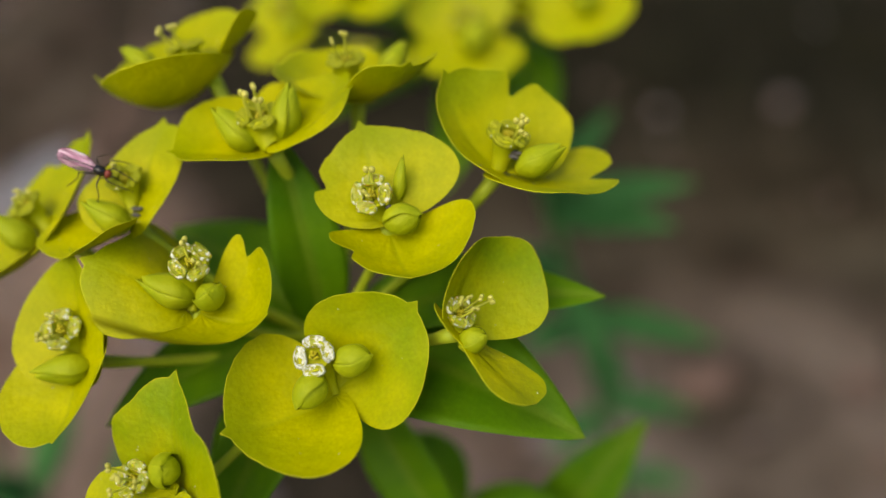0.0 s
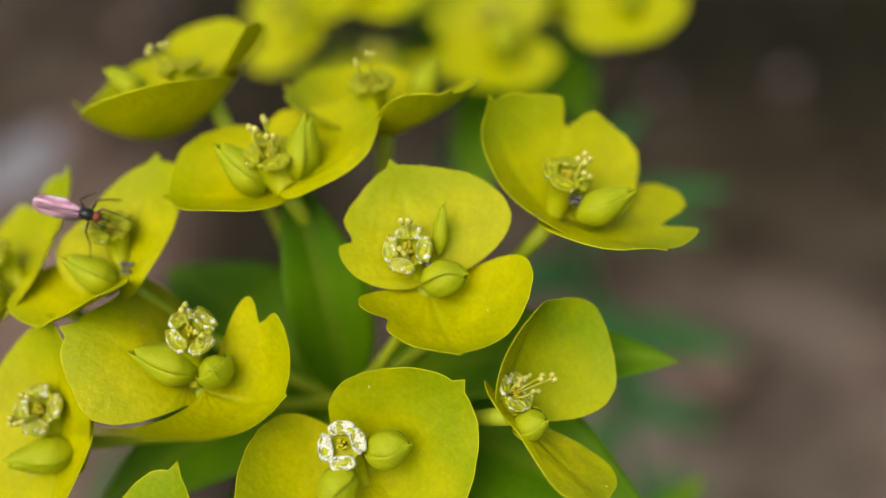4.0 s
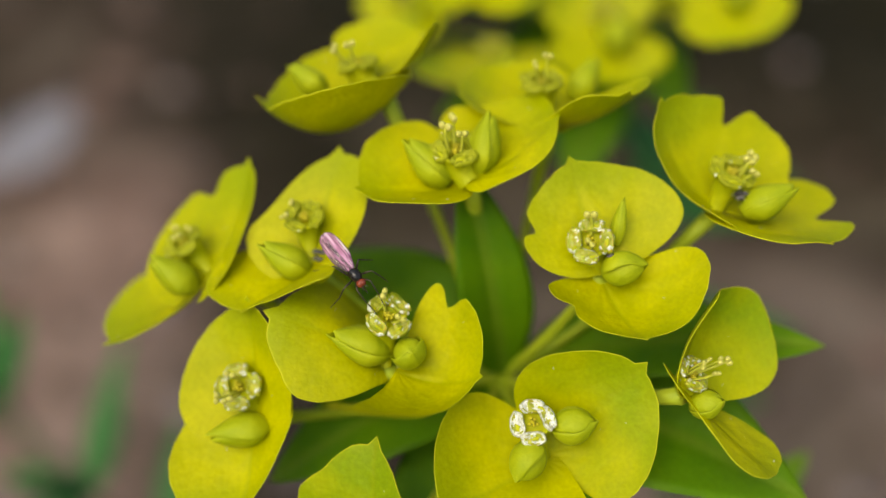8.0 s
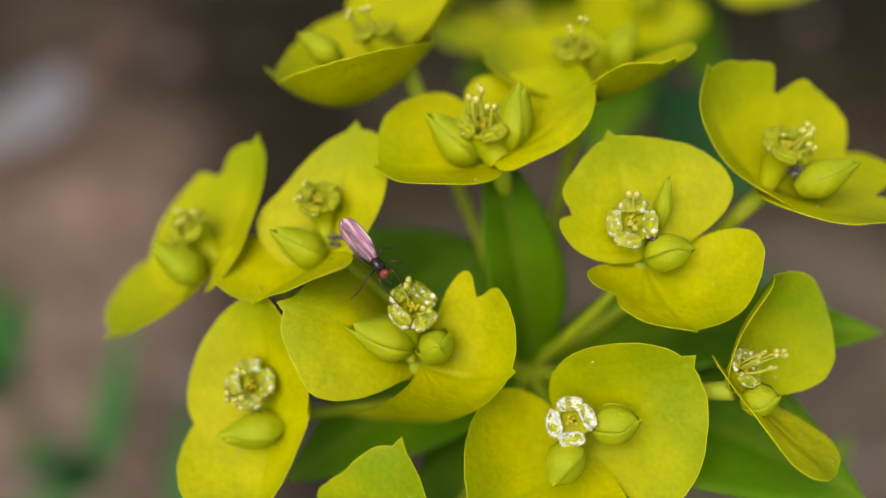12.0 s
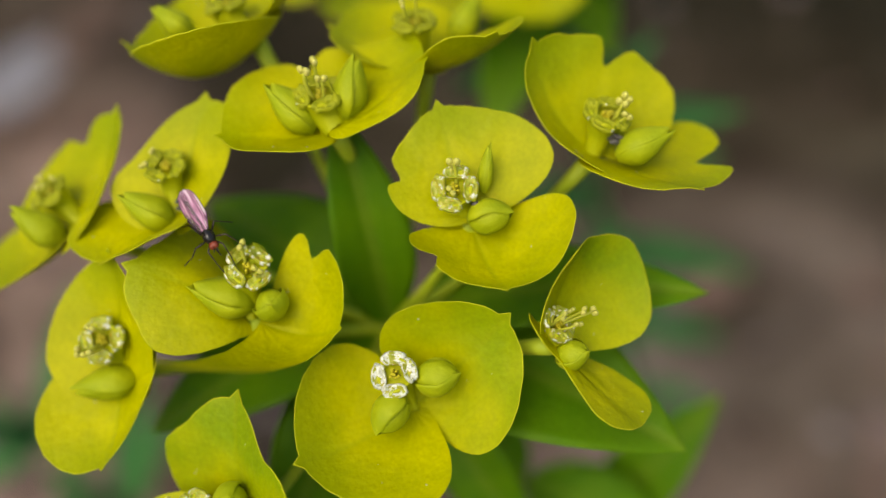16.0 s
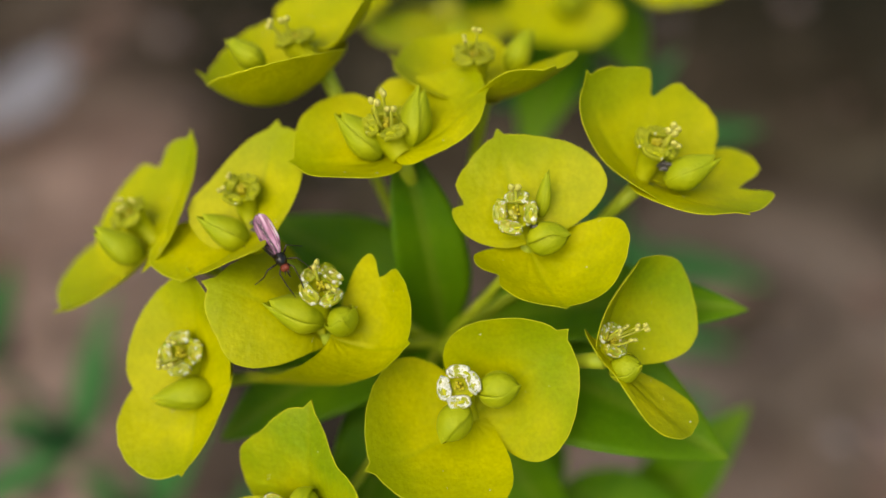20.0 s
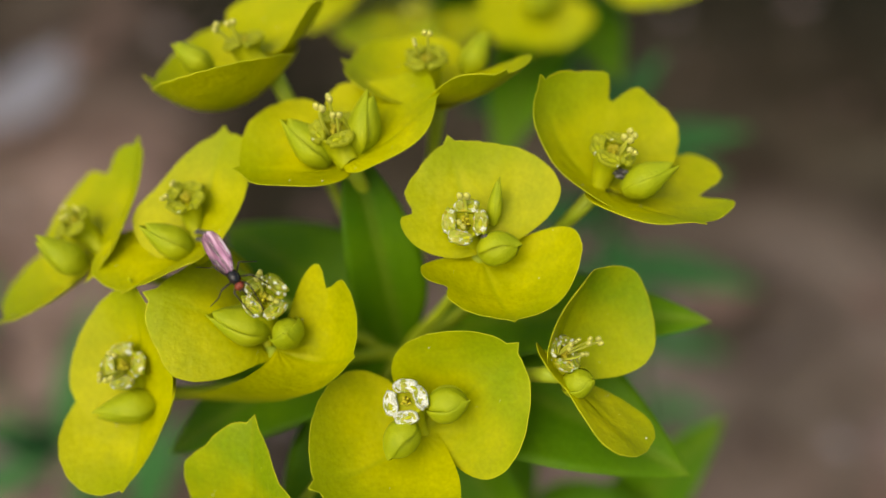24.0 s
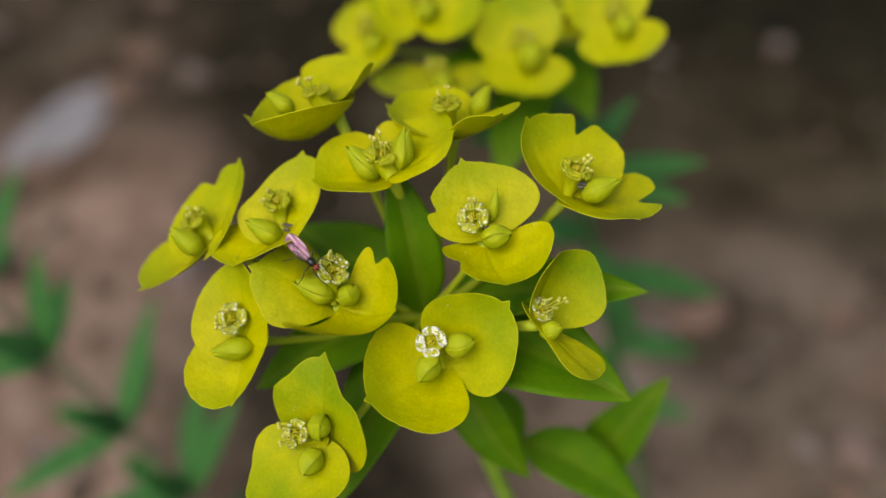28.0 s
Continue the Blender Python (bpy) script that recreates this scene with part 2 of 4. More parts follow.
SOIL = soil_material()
FLY_BODY = plain("fly body black", (0.008, 0.007, 0.007), (0.02, 0.016, 0.014), 0.22, 2500)
FLY_ABDOMEN = plain("fly abdomen", (0.03, 0.02, 0.014), (0.06, 0.04, 0.025), 0.35, 2500)
FLY_LEG = plain("fly leg", (0.018, 0.012, 0.008), (0.045, 0.03, 0.015), 0.45, 2500)
FLY_EYE = plain("fly eye red", (0.15, 0.022, 0.010), (0.22, 0.045, 0.02), 0.22, 6000)
FLY_VEIN = plain("wing vein", (0.03, 0.012, 0.022), (0.07, 0.028, 0.05), 0.4, 3000)


def wing_material():
    mat, tree, p = material("wing", 0.3)
    c = tree.nodes.new("ShaderNodeTexCoord")
    stretch = tree.nodes.new("ShaderNodeMapping")
    stretch.inputs["Scale"].default_value = (420, 3400, 600)
    tree.links.new(c.outputs["Object"], stretch.inputs["Vector"])
    streaks = node(tree, "ShaderNodeTexNoise", Scale=1.0, Detail=3.0)
    tree.links.new(stretch.outputs[0], streaks.inputs["Vector"])
    # the iridescent sheen is put into the colour as pink and pale streaks
    tree.links.new(ramp(tree, streaks.outputs["Fac"], [(0.36, (0.10, 0.045, 0.075)), (0.47, (0.46, 0.17, 0.33)), (0.56, (0.66, 0.34, 0.53)), (0.68, (0.85, 0.70, 0.78))]), p.inputs["Base Color"])
    p.inputs["Alpha"].default_value = 0.62
    bump(tree, p, noise_of(tree, 1500.0, 2.0), 0.4, 0.0002)
    return mat


FLY_WING = wing_material()
STONE = plain("pale stone", (0.11, 0.105, 0.12), (0.23, 0.22, 0.245), 0.85, 60, relief=0.001)

STONE_DIM = plain("lilac-grey stone", (0.085, 0.075, 0.08), (0.20, 0.175, 0.19), 0.9, 70, relief=0.001)
STONE_RED = plain("reddish stone", (0.12, 0.082, 0.068), (0.20, 0.14, 0.118), 0.9, 50, relief=0.001)


def gravel_material():
    mat, tree, p = material("gravel", 0.9)
    p.inputs["Specular IOR Level"].default_value = 0.1
    own = tree.nodes.new("ShaderNodeNewGeometry")
    tone = ramp(tree, own.outputs["Random Per Island"], [(0.0, (0.024, 0.018, 0.013)), (0.4, (0.085, 0.064, 0.050)), (0.75, (0.17, 0.108, 0.088)), (0.93, (0.19, 0.150, 0.145)), (1.0, (0.25, 0.215, 0.22))])
    grain = ramp(tree, noise_of(tree, 300.0, 4.0), [(0.3, (0.75, 0.75, 0.75)), (0.7, (1.0, 1.0, 1.0))])
    tree.links.new(mix(tree, 1.0, tone, grain, "MULTIPLY"), p.inputs["Base Color"])
    bump(tree, p, noise_of(tree, 900.0, 4.0), 0.6, 0.001)
    return mat


GRAVEL = gravel_material()

MM = 0.001
TOP = Vector((0, 0, 0.22))  # the point from which the rays of the umbel spread


def place(v):
    """From millimetres about the umbel's centre to metres."""
    return TOP + Vector(v) * MM


# ---- building blocks ----
def mesh_of(name, verts, faces, mat):
    me = bpy.data.meshes.new(name)
    me.from_pydata([tuple(v) for v in verts], [], faces)
    me.materials.append(mat)
    me.polygons.foreach_set("use_smooth", [True] * len(me.polygons))
    me.update()
    return me


def under(name, me, parent, world_matrix, label=""):
    """One mesh object under a thing or a part, at a place in the world."""
    ob = new(name, me)
    ob.parent = parent
    base = Matrix.Identity(4)
    chain, p = [], parent
    while p:
        chain.append(p)
        p = p.parent
    for p in reversed(chain):
        base = base @ p.matrix_basis
    ob.matrix_basis = base.inverted() @ world_matrix
    return tagged(ob, label)


def axes_of(origin, along, face):
    """Axes whose x runs along, whose z is as near to face as can be."""
    x = Vector(along).normalized()
    z = Vector(face)
    z = (z - x * x.dot(z)).normalized()
    y = z.cross(x)
    m = Matrix((x, y, z)).transposed().to_4x4()
    m.translation = origin
    return m


def tube(points, radii, sides=8):
    """A round rod along points, closed at both ends."""
    points = [Vector(p) for p in points]
    verts, faces = [], []
    side = None
    for i, p in enumerate(points):
        d = (points[min(i + 1, len(points) - 1)] - points[max(i - 1, 0)]).normalized()
        if side is None:
            side = d.orthogonal().normalized()
        side = (side - d * d.dot(side)).normalized()
        up = d.cross(side)
        for k in range(sides):
            a = 2 * math.pi * k / sides
            verts.append(p + (side * math.cos(a) + up * math.sin(a)) * radii[i])
    for i in range(len(points) - 1):
        for k in range(sides):
            faces.append((i * sides + k, i * sides + (k + 1) % sides, (i + 1) * sides + (k + 1) % sides, (i + 1) * sides + k))
    faces.append(tuple(range(sides))[::-1])
    faces.append(tuple((len(points) - 1) * sides + k for k in range(sides)))
    return verts, faces


def bow(a, b, lift, steps=8):
    """Points of a gently bowed way from a to b; lift is the way's handle at the start."""
    a, b, lift = Vector(a), Vector(b), Vector(lift)
    return [a.lerp(b, s) + lift * (4 * s * (1 - s)) for s in (i / steps for i in range(steps + 1))]


def joined(pieces):
    verts, faces = [], []
    for v, f in pieces:
        n = len(verts)
        verts += [Vector(q) for q in v]
        faces += [tuple(i + n for i in q) for q in f]
    return verts, faces


def ball(centre, radii, turn=None, rings=8, sides=12, bumpy=0.0):
    verts, faces = [], []
    for i in range(rings + 1):
        a = math.pi * i / rings
        for k in range(sides):
            b = 2 * math.pi * k / sides
            v = Vector((math.sin(a) * math.cos(b), math.sin(a) * math.sin(b), math.cos(a)))
            if bumpy:
                v *= 1 + bumpy * noise.noise(v * 2.3 + Vector(centre) * 90)
            v = Vector((v.x * radii[0], v.y * radii[1], v.z * radii[2]))
            verts.append((turn @ v if turn else v) + Vector(centre))
    for i in range(rings):
        for k in range(sides):
            faces.append((i * sides + k, (i + 1) * sides + k, (i + 1) * sides + (k + 1) % sides, i * sides + (k + 1) % sides))
    return verts, faces


# ---- parts of the spurge ----
def bract_mesh(length, width, cup, fold, skew, back, broad, point, notches, seed, twist=0.0, side=0.0, lobes=(0, 0, 0, 0, 0)):
    """A heart-shaped bract in metres: base at the origin, tip on x, upper face to z."""
    r = random.Random(seed)
    cols, thick = 100, 0.00022
    steps = [(i / 11) ** 0.85 * 0.93 for i in range(12)] + [0.975, 0.9935, 1.0]
    rows = len(steps) - 1
    widest = radians(158)
    ph = [r.uniform(0, 6.3) for _ in range(4)]

    def reach(a):
        cx, ea, eb = (0.5 - back / 2) * length, (0.5 + back / 2) * length, width / 2
        c, s = math.cos(a), math.sin(a)
        eb *= 1 + skew * math.tanh(6 * s)
        qa = (c / ea) ** 2 + (s / eb) ** 2
        qb = -2 * c * cx / ea**2
        qc = (cx / ea) ** 2 - 1
        d = (-qb + math.sqrt(qb * qb - 4 * qa * qc)) / (2 * qa)
        d *= 1 + lobes[0] * s + lobes[1] * math.cos(2 * a) + lobes[2] * math.sin(2 * a) + lobes[3] * math.cos(3 * a) + lobes[4] * math.sin(3 * a)
        d *= 1 + 0.004 * math.sin(9 * a + ph[1]) + 0.003 * math.sin(33 * a + ph[2]) + 0.006 * noise.noise(Vector((a * 9, seed, 0)))
        d *= 1 + point * (0.075 * math.exp(-((a / 0.025) ** 2)) + 0.008 * math.exp(-((a / 0.16) ** 2)))
        d *= 1 + broad * math.exp(-(((abs(a) - 0.45) / 0.25) ** 2))
        for at, deep, wide in notches:
            d *= 1 - deep * math.exp(-(((a - at) / wide) ** 2))
        return d

    verts, faces = [], []
    for layer in (0, 1):
        for i in range(rows + 1):
            s = steps[i]
            for k in range(cols + 1):
                a = widest * (2 * k / cols - 1)
                d = reach(a) * s
                x, y = d * math.cos(a), d * math.sin(a)
                q = d / length
                z = cup * length * (q * q - x / length) + 1.25 * fold * (math.hypot(y, 0.2 * length) - 0.2 * length)
                z += twist * x * y / length + side * y * abs(y) / length
                z += length * q * q * (0.015 * math.sin(2 * a + ph[3]) + 0.018 * math.sin(5 * a + ph[0]) * q)
                z -= length * 0.014 * math.exp(-((y / (0.045 * length)) ** 2)) * (1 - 0.6 * s) if x > 0 else 0
                z += length * 0.035 * q * noise.noise(Vector((x / length * 2.2, y / length * 2.2, seed * 3.7)))
                edge = thick * (1 - 0.6 * s**6)
                verts.append((x, y, z + (edge / 2 if layer == 0 else -edge / 2)))
    w, n = cols + 1, (rows + 1) * (cols + 1)
    for i in range(rows):
        for k in range(cols):
            a, b, c, d = i * w + k, i * w + k + 1, (i + 1) * w + k + 1, (i + 1) * w + k
            faces.append((a, d, c, b))
            faces.append((n + a, n + b, n + c, n + d))
    for k in range(cols):
        a, b = rows * w + k, rows * w + k + 1
        faces.append((a, n + a, n + b, b))
    for i in range(rows):
        for k in (0, cols):
            a, b = i * w + k, (i + 1) * w + k
            faces.append((a, b, n + b, n + a) if k else (a, n + a, n + b, b))
    drops = []
    for _ in range(4):
        i, k, size = r.randint(4, 11), r.randint(12, 88), r.uniform(0.00003, 0.00009)
        drops.append(ball(verts[i * w + k], (size, size, size * 0.8), None, 4, 6))
    dv, df = joined(drops)
    solid = len(faces)
    faces += [tuple(q + len(verts) for q in f) for f in df]
    verts += [tuple(q) for q in dv]
    me = mesh_of("bract", verts, faces, BRACT)
    me.materials.append(RIM)
    me.materials.append(NECTAR)
    outer = 2 * cols * (rows - 1)
    for i, face in enumerate(me.polygons):
        if outer <= i < 2 * cols * rows + cols:
            face.material_index = 1
        elif i >= solid:
            face.material_index = 2
    return me


def bud_mesh(tall, early):
    """An unopened head: two small bracts, one clasping the other; early ones are blunt, later ones pointed pods."""
    rows, cols = 16, 22
    pieces = []
    for outer in (1, 0):
        verts, faces = [], []
        for layer in (0, 1):
            for i in range(rows + 1):
                s = i / rows
                if early:
                    wide = max(0.0, 1 - abs(2 * (0.035 + 0.95 * s) - 1) ** 2.3) ** 0.62
                else:
                    wide = math.sin(math.pi * (0.08 + 0.88 * s**0.95)) ** 0.68 * (1 - 0.22 * max(0, s - 0.35) / 0.65)
                for k in range(cols + 1):
                    u = 2 * k / cols - 1
                    span = (2.05 if outer else 2.5) - 0.45 * s * s
                    a = u * span + (0 if outer else math.pi)
                    edge = abs(u) ** 4
                    rad = 0.00166 * wide * (1.07 if outer else 0.95) * (1 + 0.08 * edge * (1 if outer else -1))
                    rad *= 1 + 0.07 * math.exp(-((u / 0.09) ** 2)) * s + 0.02 * math.sin(6 * u + 5 * s + outer)
                    rad -= 0.00010 * layer
                    peak = 0.12 * (1 - u * u) + 0.03 * math.exp(-((u / 0.12) ** 2))
                    z = tall * s * (0.90 + (peak if outer else 0.55 * peak) * s**3)
                    lean = 0.00050 * s**4 * (-1 if outer and early else 0.3)
                    verts.append((rad * math.cos(a) * (0.95 if early else 0.78) + lean, rad * math.sin(a), z))
        w, n = cols + 1, (rows + 1) * (cols + 1)
        for i in range(rows):
            for k in range(cols):
                q = i * w + k
                faces.append((q, q + 1, q + w + 1, q + w))
                faces.append((n + q, n + q + w, n + q + w + 1, n + q + 1))
            for k in (0, cols):
                q = i * w + k
                faces.append((q, q + w, n + q + w, n + q) if k == 0 else (q, n + q, n + q + w, q + w))
        for k in range(cols):
            q = rows * w + k
            faces.append((q, q + 1, n + q + 1, n + q))
        pieces.append((verts, faces))
    return mesh_of("bud", *joined(pieces), BUD)


def cup_mesh(foot, rim, axis, size):
    """The small goblet that holds the flowers: a bent narrow foot that widens to a five-lobed mouth. Its origin is the foot."""
    cols, out = 24, []
    bend = rim - axis * min(0.003 * size, 0.6 * (rim - foot).length)
    side = None
    rings = []
    for i in range(13):
        s = i / 12
        p = foot * (1 - s) ** 2 + bend * (2 * s * (1 - s)) + rim * s * s
        d = ((bend - foot) * (1 - s) + (rim - bend) * s).normalized()
        left = (rim - p).length / (0.001 * size)
        wide = 0.40 + 1.05 * max(0.0, 1 - left / 4.6) ** 0.9
        rings.append((p, d, wide))
    for r, z in ((1.34, 0.06), (1.12, -0.06), (0.95, -0.45), (0.42, -0.62), (0.02, -0.64)):
        rings.append((rim + axis * z * 0.001 * size, axis, r))
    verts, faces = [], []
    for i, (p, d, wide) in enumerate(rings):
        side = d.orthogonal().normalized() if side is None else (side - d * d.dot(side)).normalized()
        up = d.cross(side)
        for k in range(cols):
            a = 2 * math.pi * k / cols
            lobe = math.cos(5 * a)
            q = wide * 0.001 * size * (1 + 0.05 * lobe * i / 12)
            lift = d * 0.00022 * size * lobe if 11 <= i <= 14 else Vector((0, 0, 0))
            verts.append(p - foot + (side * math.cos(a) + up * math.sin(a)) * q + lift)
    for i in range(len(rings) - 1):
        for k in range(cols):
            faces.append((i * cols + k, i * cols + (k + 1) % cols, (i + 1) * cols + (k + 1) % cols, (i + 1) * cols + k))
    return mesh_of("cyathium", verts, faces, CUP)


def gland_mesh(seed, wet):
    """A thick kidney-shaped nectar gland: x points outward, the flesh puckered, nectar in broken white patches."""
    cols, rows = 40, 12
    verts, faces, film = [], [], []
    for i in range(rows + 1):
        s = (i / rows) ** 0.75
        for k in range(cols):
            a = 2 * math.pi * k / cols
            c, t = math.cos(a), math.sin(a)
            r = s / (abs(c) ** 2.5 + abs(t) ** 2.5) ** 0.4
            r *= 1 - 0.16 * math.exp(-((abs(a - math.pi) / 0.5) ** 2)) + 0.15 * noise.noise(Vector((c * 2, t * 2, seed)))
            x, y = r * c * 0.00066, r * t * 0.00106
            z = 0.00015 * math.exp(-(((s - 0.82) / 0.16) ** 2)) - 0.00012 * s**7
            z += 0.00016 * noise.noise(Vector((x * 2400, y * 2400, seed))) + 0.00008 * noise.noise(Vector((x * 6000, y * 6000, seed + 7)))
            verts.append(Vector((x, y, z)))
    for i in range(rows):
        for k in range(cols):
            faces.append((i * cols + k, (i + 1) * cols + k, (i + 1) * cols + (k + 1) % cols, i * cols + (k + 1) % cols))
            at = verts[i * cols + k]
            film.append(noise.noise(Vector((at.x * 2600, at.y * 2600, seed + 3))) + 0.45 * noise.noise(Vector((at.x * 7000, at.y * 7000, seed))) + (0.28 if i > rows - 4 else 0.0) + (0.0, 0.0, 0.30)[wet] > (0.85, 0.42, 0.22)[wet])
    for drop, shrink in ((0.0002, 0.97), (0.00038, 0.7), (0.00044, 0.3)):
        low = len(verts)
        for k in range(cols):
            edge = verts[rows * cols + k]
            verts.append(Vector((edge.x * shrink, edge.y * shrink, edge.z * 0.4 - drop)))
            faces.append((low - cols + k, low + k, low + (k + 1) % cols, low - cols + (k + 1) % cols))
    faces.append(tuple(len(verts) - cols + k for k in range(cols))[::-1])
    me = mesh_of("nectar_gland", verts, faces, GLAND if wet else GLAND_DRY)
    me.materials.append(NECTAR)
    for face, wetted in zip(me.polygons, film):
        face.material_index = 1 if wetted else 0
    return me


def cluster_mesh(seed):
    """The crowded young stamens inside the cup, as short blunt stubs."""
    r = random.Random(seed)
    pieces = []
    for k in range(7):
        a, q = 2.4 * k, 0.00013 * math.sqrt(k)
        foot = Vector((q * math.cos(a), q * math.sin(a), -0.0006))
        tip = foot * 1.25 + Vector((0, 0, 0.0007 + r.uniform(0, 0.0003)))
        pieces.append(tube([foot, (foot + tip) / 2, tip], [0.00013] * 3, 6))
        pieces.append(ball(tip, (0.00015, 0.00013, 0.00013), None, 5, 8, 0.4))
    return mesh_of("cup_centre", *joined(pieces), YOUNG)


def stamen_mesh():
    verts, faces = tube(bow((0, 0, 0), (0.0002, 0, 0.0022), (0.0002, 0, 0), 5), [0.00013] * 6, 6)
    return mesh_of("filament", verts, faces, FILAMENT)


def anther_mesh():
    v, f = joined([ball((0, 0.00027, 0.0001), (0.00025, 0.0003, 0.00034), None, 6, 8, 0.3), ball((0, -0.00027, 0.00008), (0.00025, 0.0003, 0.00034), None, 6, 8, 0.3)])
    return mesh_of("anther", v, f, ANTHER)


BUD_MESH, POD_MESH, GLAND_MESH, FILAMENT_MESH, ANTHER_MESH = bud_mesh(0.0040, True), bud_mesh(0.0044, False), [[gland_mesh(k * 3.3, wet) for k in range(4)] for wet in (0, 1, 2)], stamen_mesh(), anther_mesh()
CLUSTER_MESH = [cluster_mesh(k) for k in range(3)]
HEAD_COUNT = [0]


def upright(origin, axis, spin=0.0, size=1.0):
    z = Vector(axis).normalized()
    m = z.to_track_quat("Z", "Y").to_matrix().to_4x4()
    return Matrix.Translation(origin) @ m @ Matrix.Rotation(spin, 4, "Z") @ Matrix.Scale(size, 4)


def spurge_head(plant, base, label, bracts, cyathium, stamens, length, sag, wet, buds, debris=None, spin=0.4):
    """A flower head: its ray stalk, two bracts, the open cyathium and the buds beside it."""
    HEAD_COUNT[0] += 1
    seed = HEAD_COUNT[0]
    r = random.Random(seed)
    foot = plant["crown"]
    foot = Vector((foot[0], foot[1], foot[2]))
    end = place(base)
    axis = Vector(cyathium[1]).normalized()
    joint = end + (Vector(bracts[0]["root"]) + Vector(bracts[1]["root"])) * MM / 2
    way = joint - foot
    low = joint - axis * 0.0006
    points = bow(foot, low, way.length * 0.04 * Vector((0, 0, -1)) - axis * way.length * 0.05 + Vector(sag) * MM, 10)
    radii = [0.00066 - 0.00010 * min(i / 5, 1) + 0.0003 * max(0, (i - 8) / 2) for i in range(11)]
    v, f = tube([p - end for p in points], radii, 8)
    stalk = under("flower_head", mesh_of("flower_head", v, f, STALK), plant, Matrix.Translation(end), label)
    for i, b in enumerate(bracts):
        me = bract_mesh(Vector(b["reach"]).length * MM, b["width"] * MM, b["cup"], b["fold"], b["skew"], b["back"], b["broad"], b["point"], b["notches"], seed * 7 + i, b.get("twist", 0.0), b.get("side", 0.0), b.get("lobes", (0, 0, 0, 0, 0)))
        leafy = under("bract", me, stalk, axes_of(end + Vector(b["root"]) * MM, b["reach"], b["face"]))
        leafy.color = (b["green"], 0, 0, 1)
    at = place(cyathium[0])
    size = cyathium[2]
    rimm = upright(at, axis, spin, size)
    under("cyathium", cup_mesh(joint, at, axis, size), stalk, Matrix.Translation(joint))
    under("cup_centre", CLUSTER_MESH[seed % 3], stalk, rimm, "rough orange-yellow centre of the cup")
    for k in range(4):
        a = 2 * math.pi * (k + r.uniform(-0.08, 0.08)) / 4.2
        m = rimm @ Matrix.Rotation(a, 4, "Z") @ Matrix.Translation((0.00130, 0, 0.00012)) @ Matrix.Rotation(radians(r.uniform(-10, 16)), 4, "Y") @ Matrix.Rotation(radians(r.uniform(-12, 12)), 4, "X")
        under("nectar_gland", GLAND_MESH[wet][k], stalk, m, ("olive-green dry gland", "wet glistening gland", "gland covered with white nectar")[wet])
    for k in range(stamens):
        m = rimm @ Matrix.Rotation(r.uniform(0, 6.3), 4, "Z") @ Matrix.Translation((0.0004, 0, -0.0005)) @ Matrix.Rotation(radians(r.uniform(0, 34)), 4, "Y") @ Matrix.Scale(r.uniform(0.75, 1.05), 4) @ Matrix.Diagonal((1, 1, length, 1))
        under("filament", FILAMENT_MESH, stalk, m)
        under("anther", ANTHER_MESH, stalk, m @ Matrix.Translation((0.0002, 0, 0.0022)) @ Matrix.Rotation(r.uniform(0, 3), 4, "Z") @ Matrix.Diagonal((1, 1, 1 / length, 1)))
    if debris:
        bits = [ball(Vector((r.uniform(-1, 1), r.uniform(-1, 1), r.uniform(-1, 1))) * 0.00055, (0.00034, 0.0002, 0.0002), None, 5, 7, 0.6) for _ in range(7)]
        under("withered_scale", mesh_of("withered_scale", *joined(bits), DUST), stalk, Matrix.Translation(place(debris)), "dark withered scale")
    for where, way, size in buds:
        d = Vector(way).normalized()
        me, half = (BUD_MESH, 0.0020) if size > 0 else (POD_MESH, 0.0021)
        turn = d.to_track_quat("Z", "Y").inverted() @ Vector((0.0, -0.73, 0.68))
        m = upright(place(where) - d * half * abs(size), d, math.atan2(turn.y, turn.x) - r.uniform(1.5, 2.2) * r.choice((1, -1)), abs(size))
        under("bud", me, stalk, m @ Matrix.Diagonal((0.6, 0.6, 1.2, 1)) if -0.9 < size < 0 else m)
    return stalk


def leaf_mesh(length, width, bend, mat, seed):
    """A lance-shaped leaf with a sunken midrib: base at the origin, tip on x."""
    r = random.Random(seed)
    rows, cols, thick = 22, 10, 0.00026
    p1, p2 = r.uniform(0, 6), r.uniform(0, 6)
    verts, faces = [], []
    for layer in (0, 1):
        for i in range(rows + 1):
            s = i / rows
            half = width / 2 * (math.sin(math.pi * s**0.8) ** 0.8 * (1 - 0.15 * s) + 0.05 * (1 - s))
            half *= 1 + 0.02 * math.sin(9 * s + p1)
            for k in range(cols + 1):
                y = half * (2 * k / cols - 1)
                q = abs(2 * k / cols - 1)
                z = bend * length * (math.sin(math.pi * s) * 0.6) + 0.28 * abs(y) ** 1.25 * (width ** -0.25)
                z += 0.02 * width * math.sin(7 * s + p2) * q
                z -= 0.0002 * math.exp(-((q / 0.12) ** 2)) * (1 if layer == 0 else -1.5)
                verts.append((s * length, y, z + (thick / 2 if layer == 0 else -thick / 2) * (1 - 0.7 * q**4)))
    w, n = cols + 1, (rows + 1) * (cols + 1)
    for i in range(rows):
        for k in range(cols):
            a, b, c, d = i * w + k, i * w + k + 1, (i + 1) * w + k + 1, (i + 1) * w + k
            faces.append((a, d, c, b))
            faces.append((n + a, n + b, n + c, n + d))
        for k in (0, cols):
            a, b = i * w + k, (i + 1) * w + k
            faces.append((a, b, n + b, n + a) if k else (a, n + a, n + b, b))
    return mesh_of("leaf", verts, faces, mat)


LEAF_COUNT = [0]


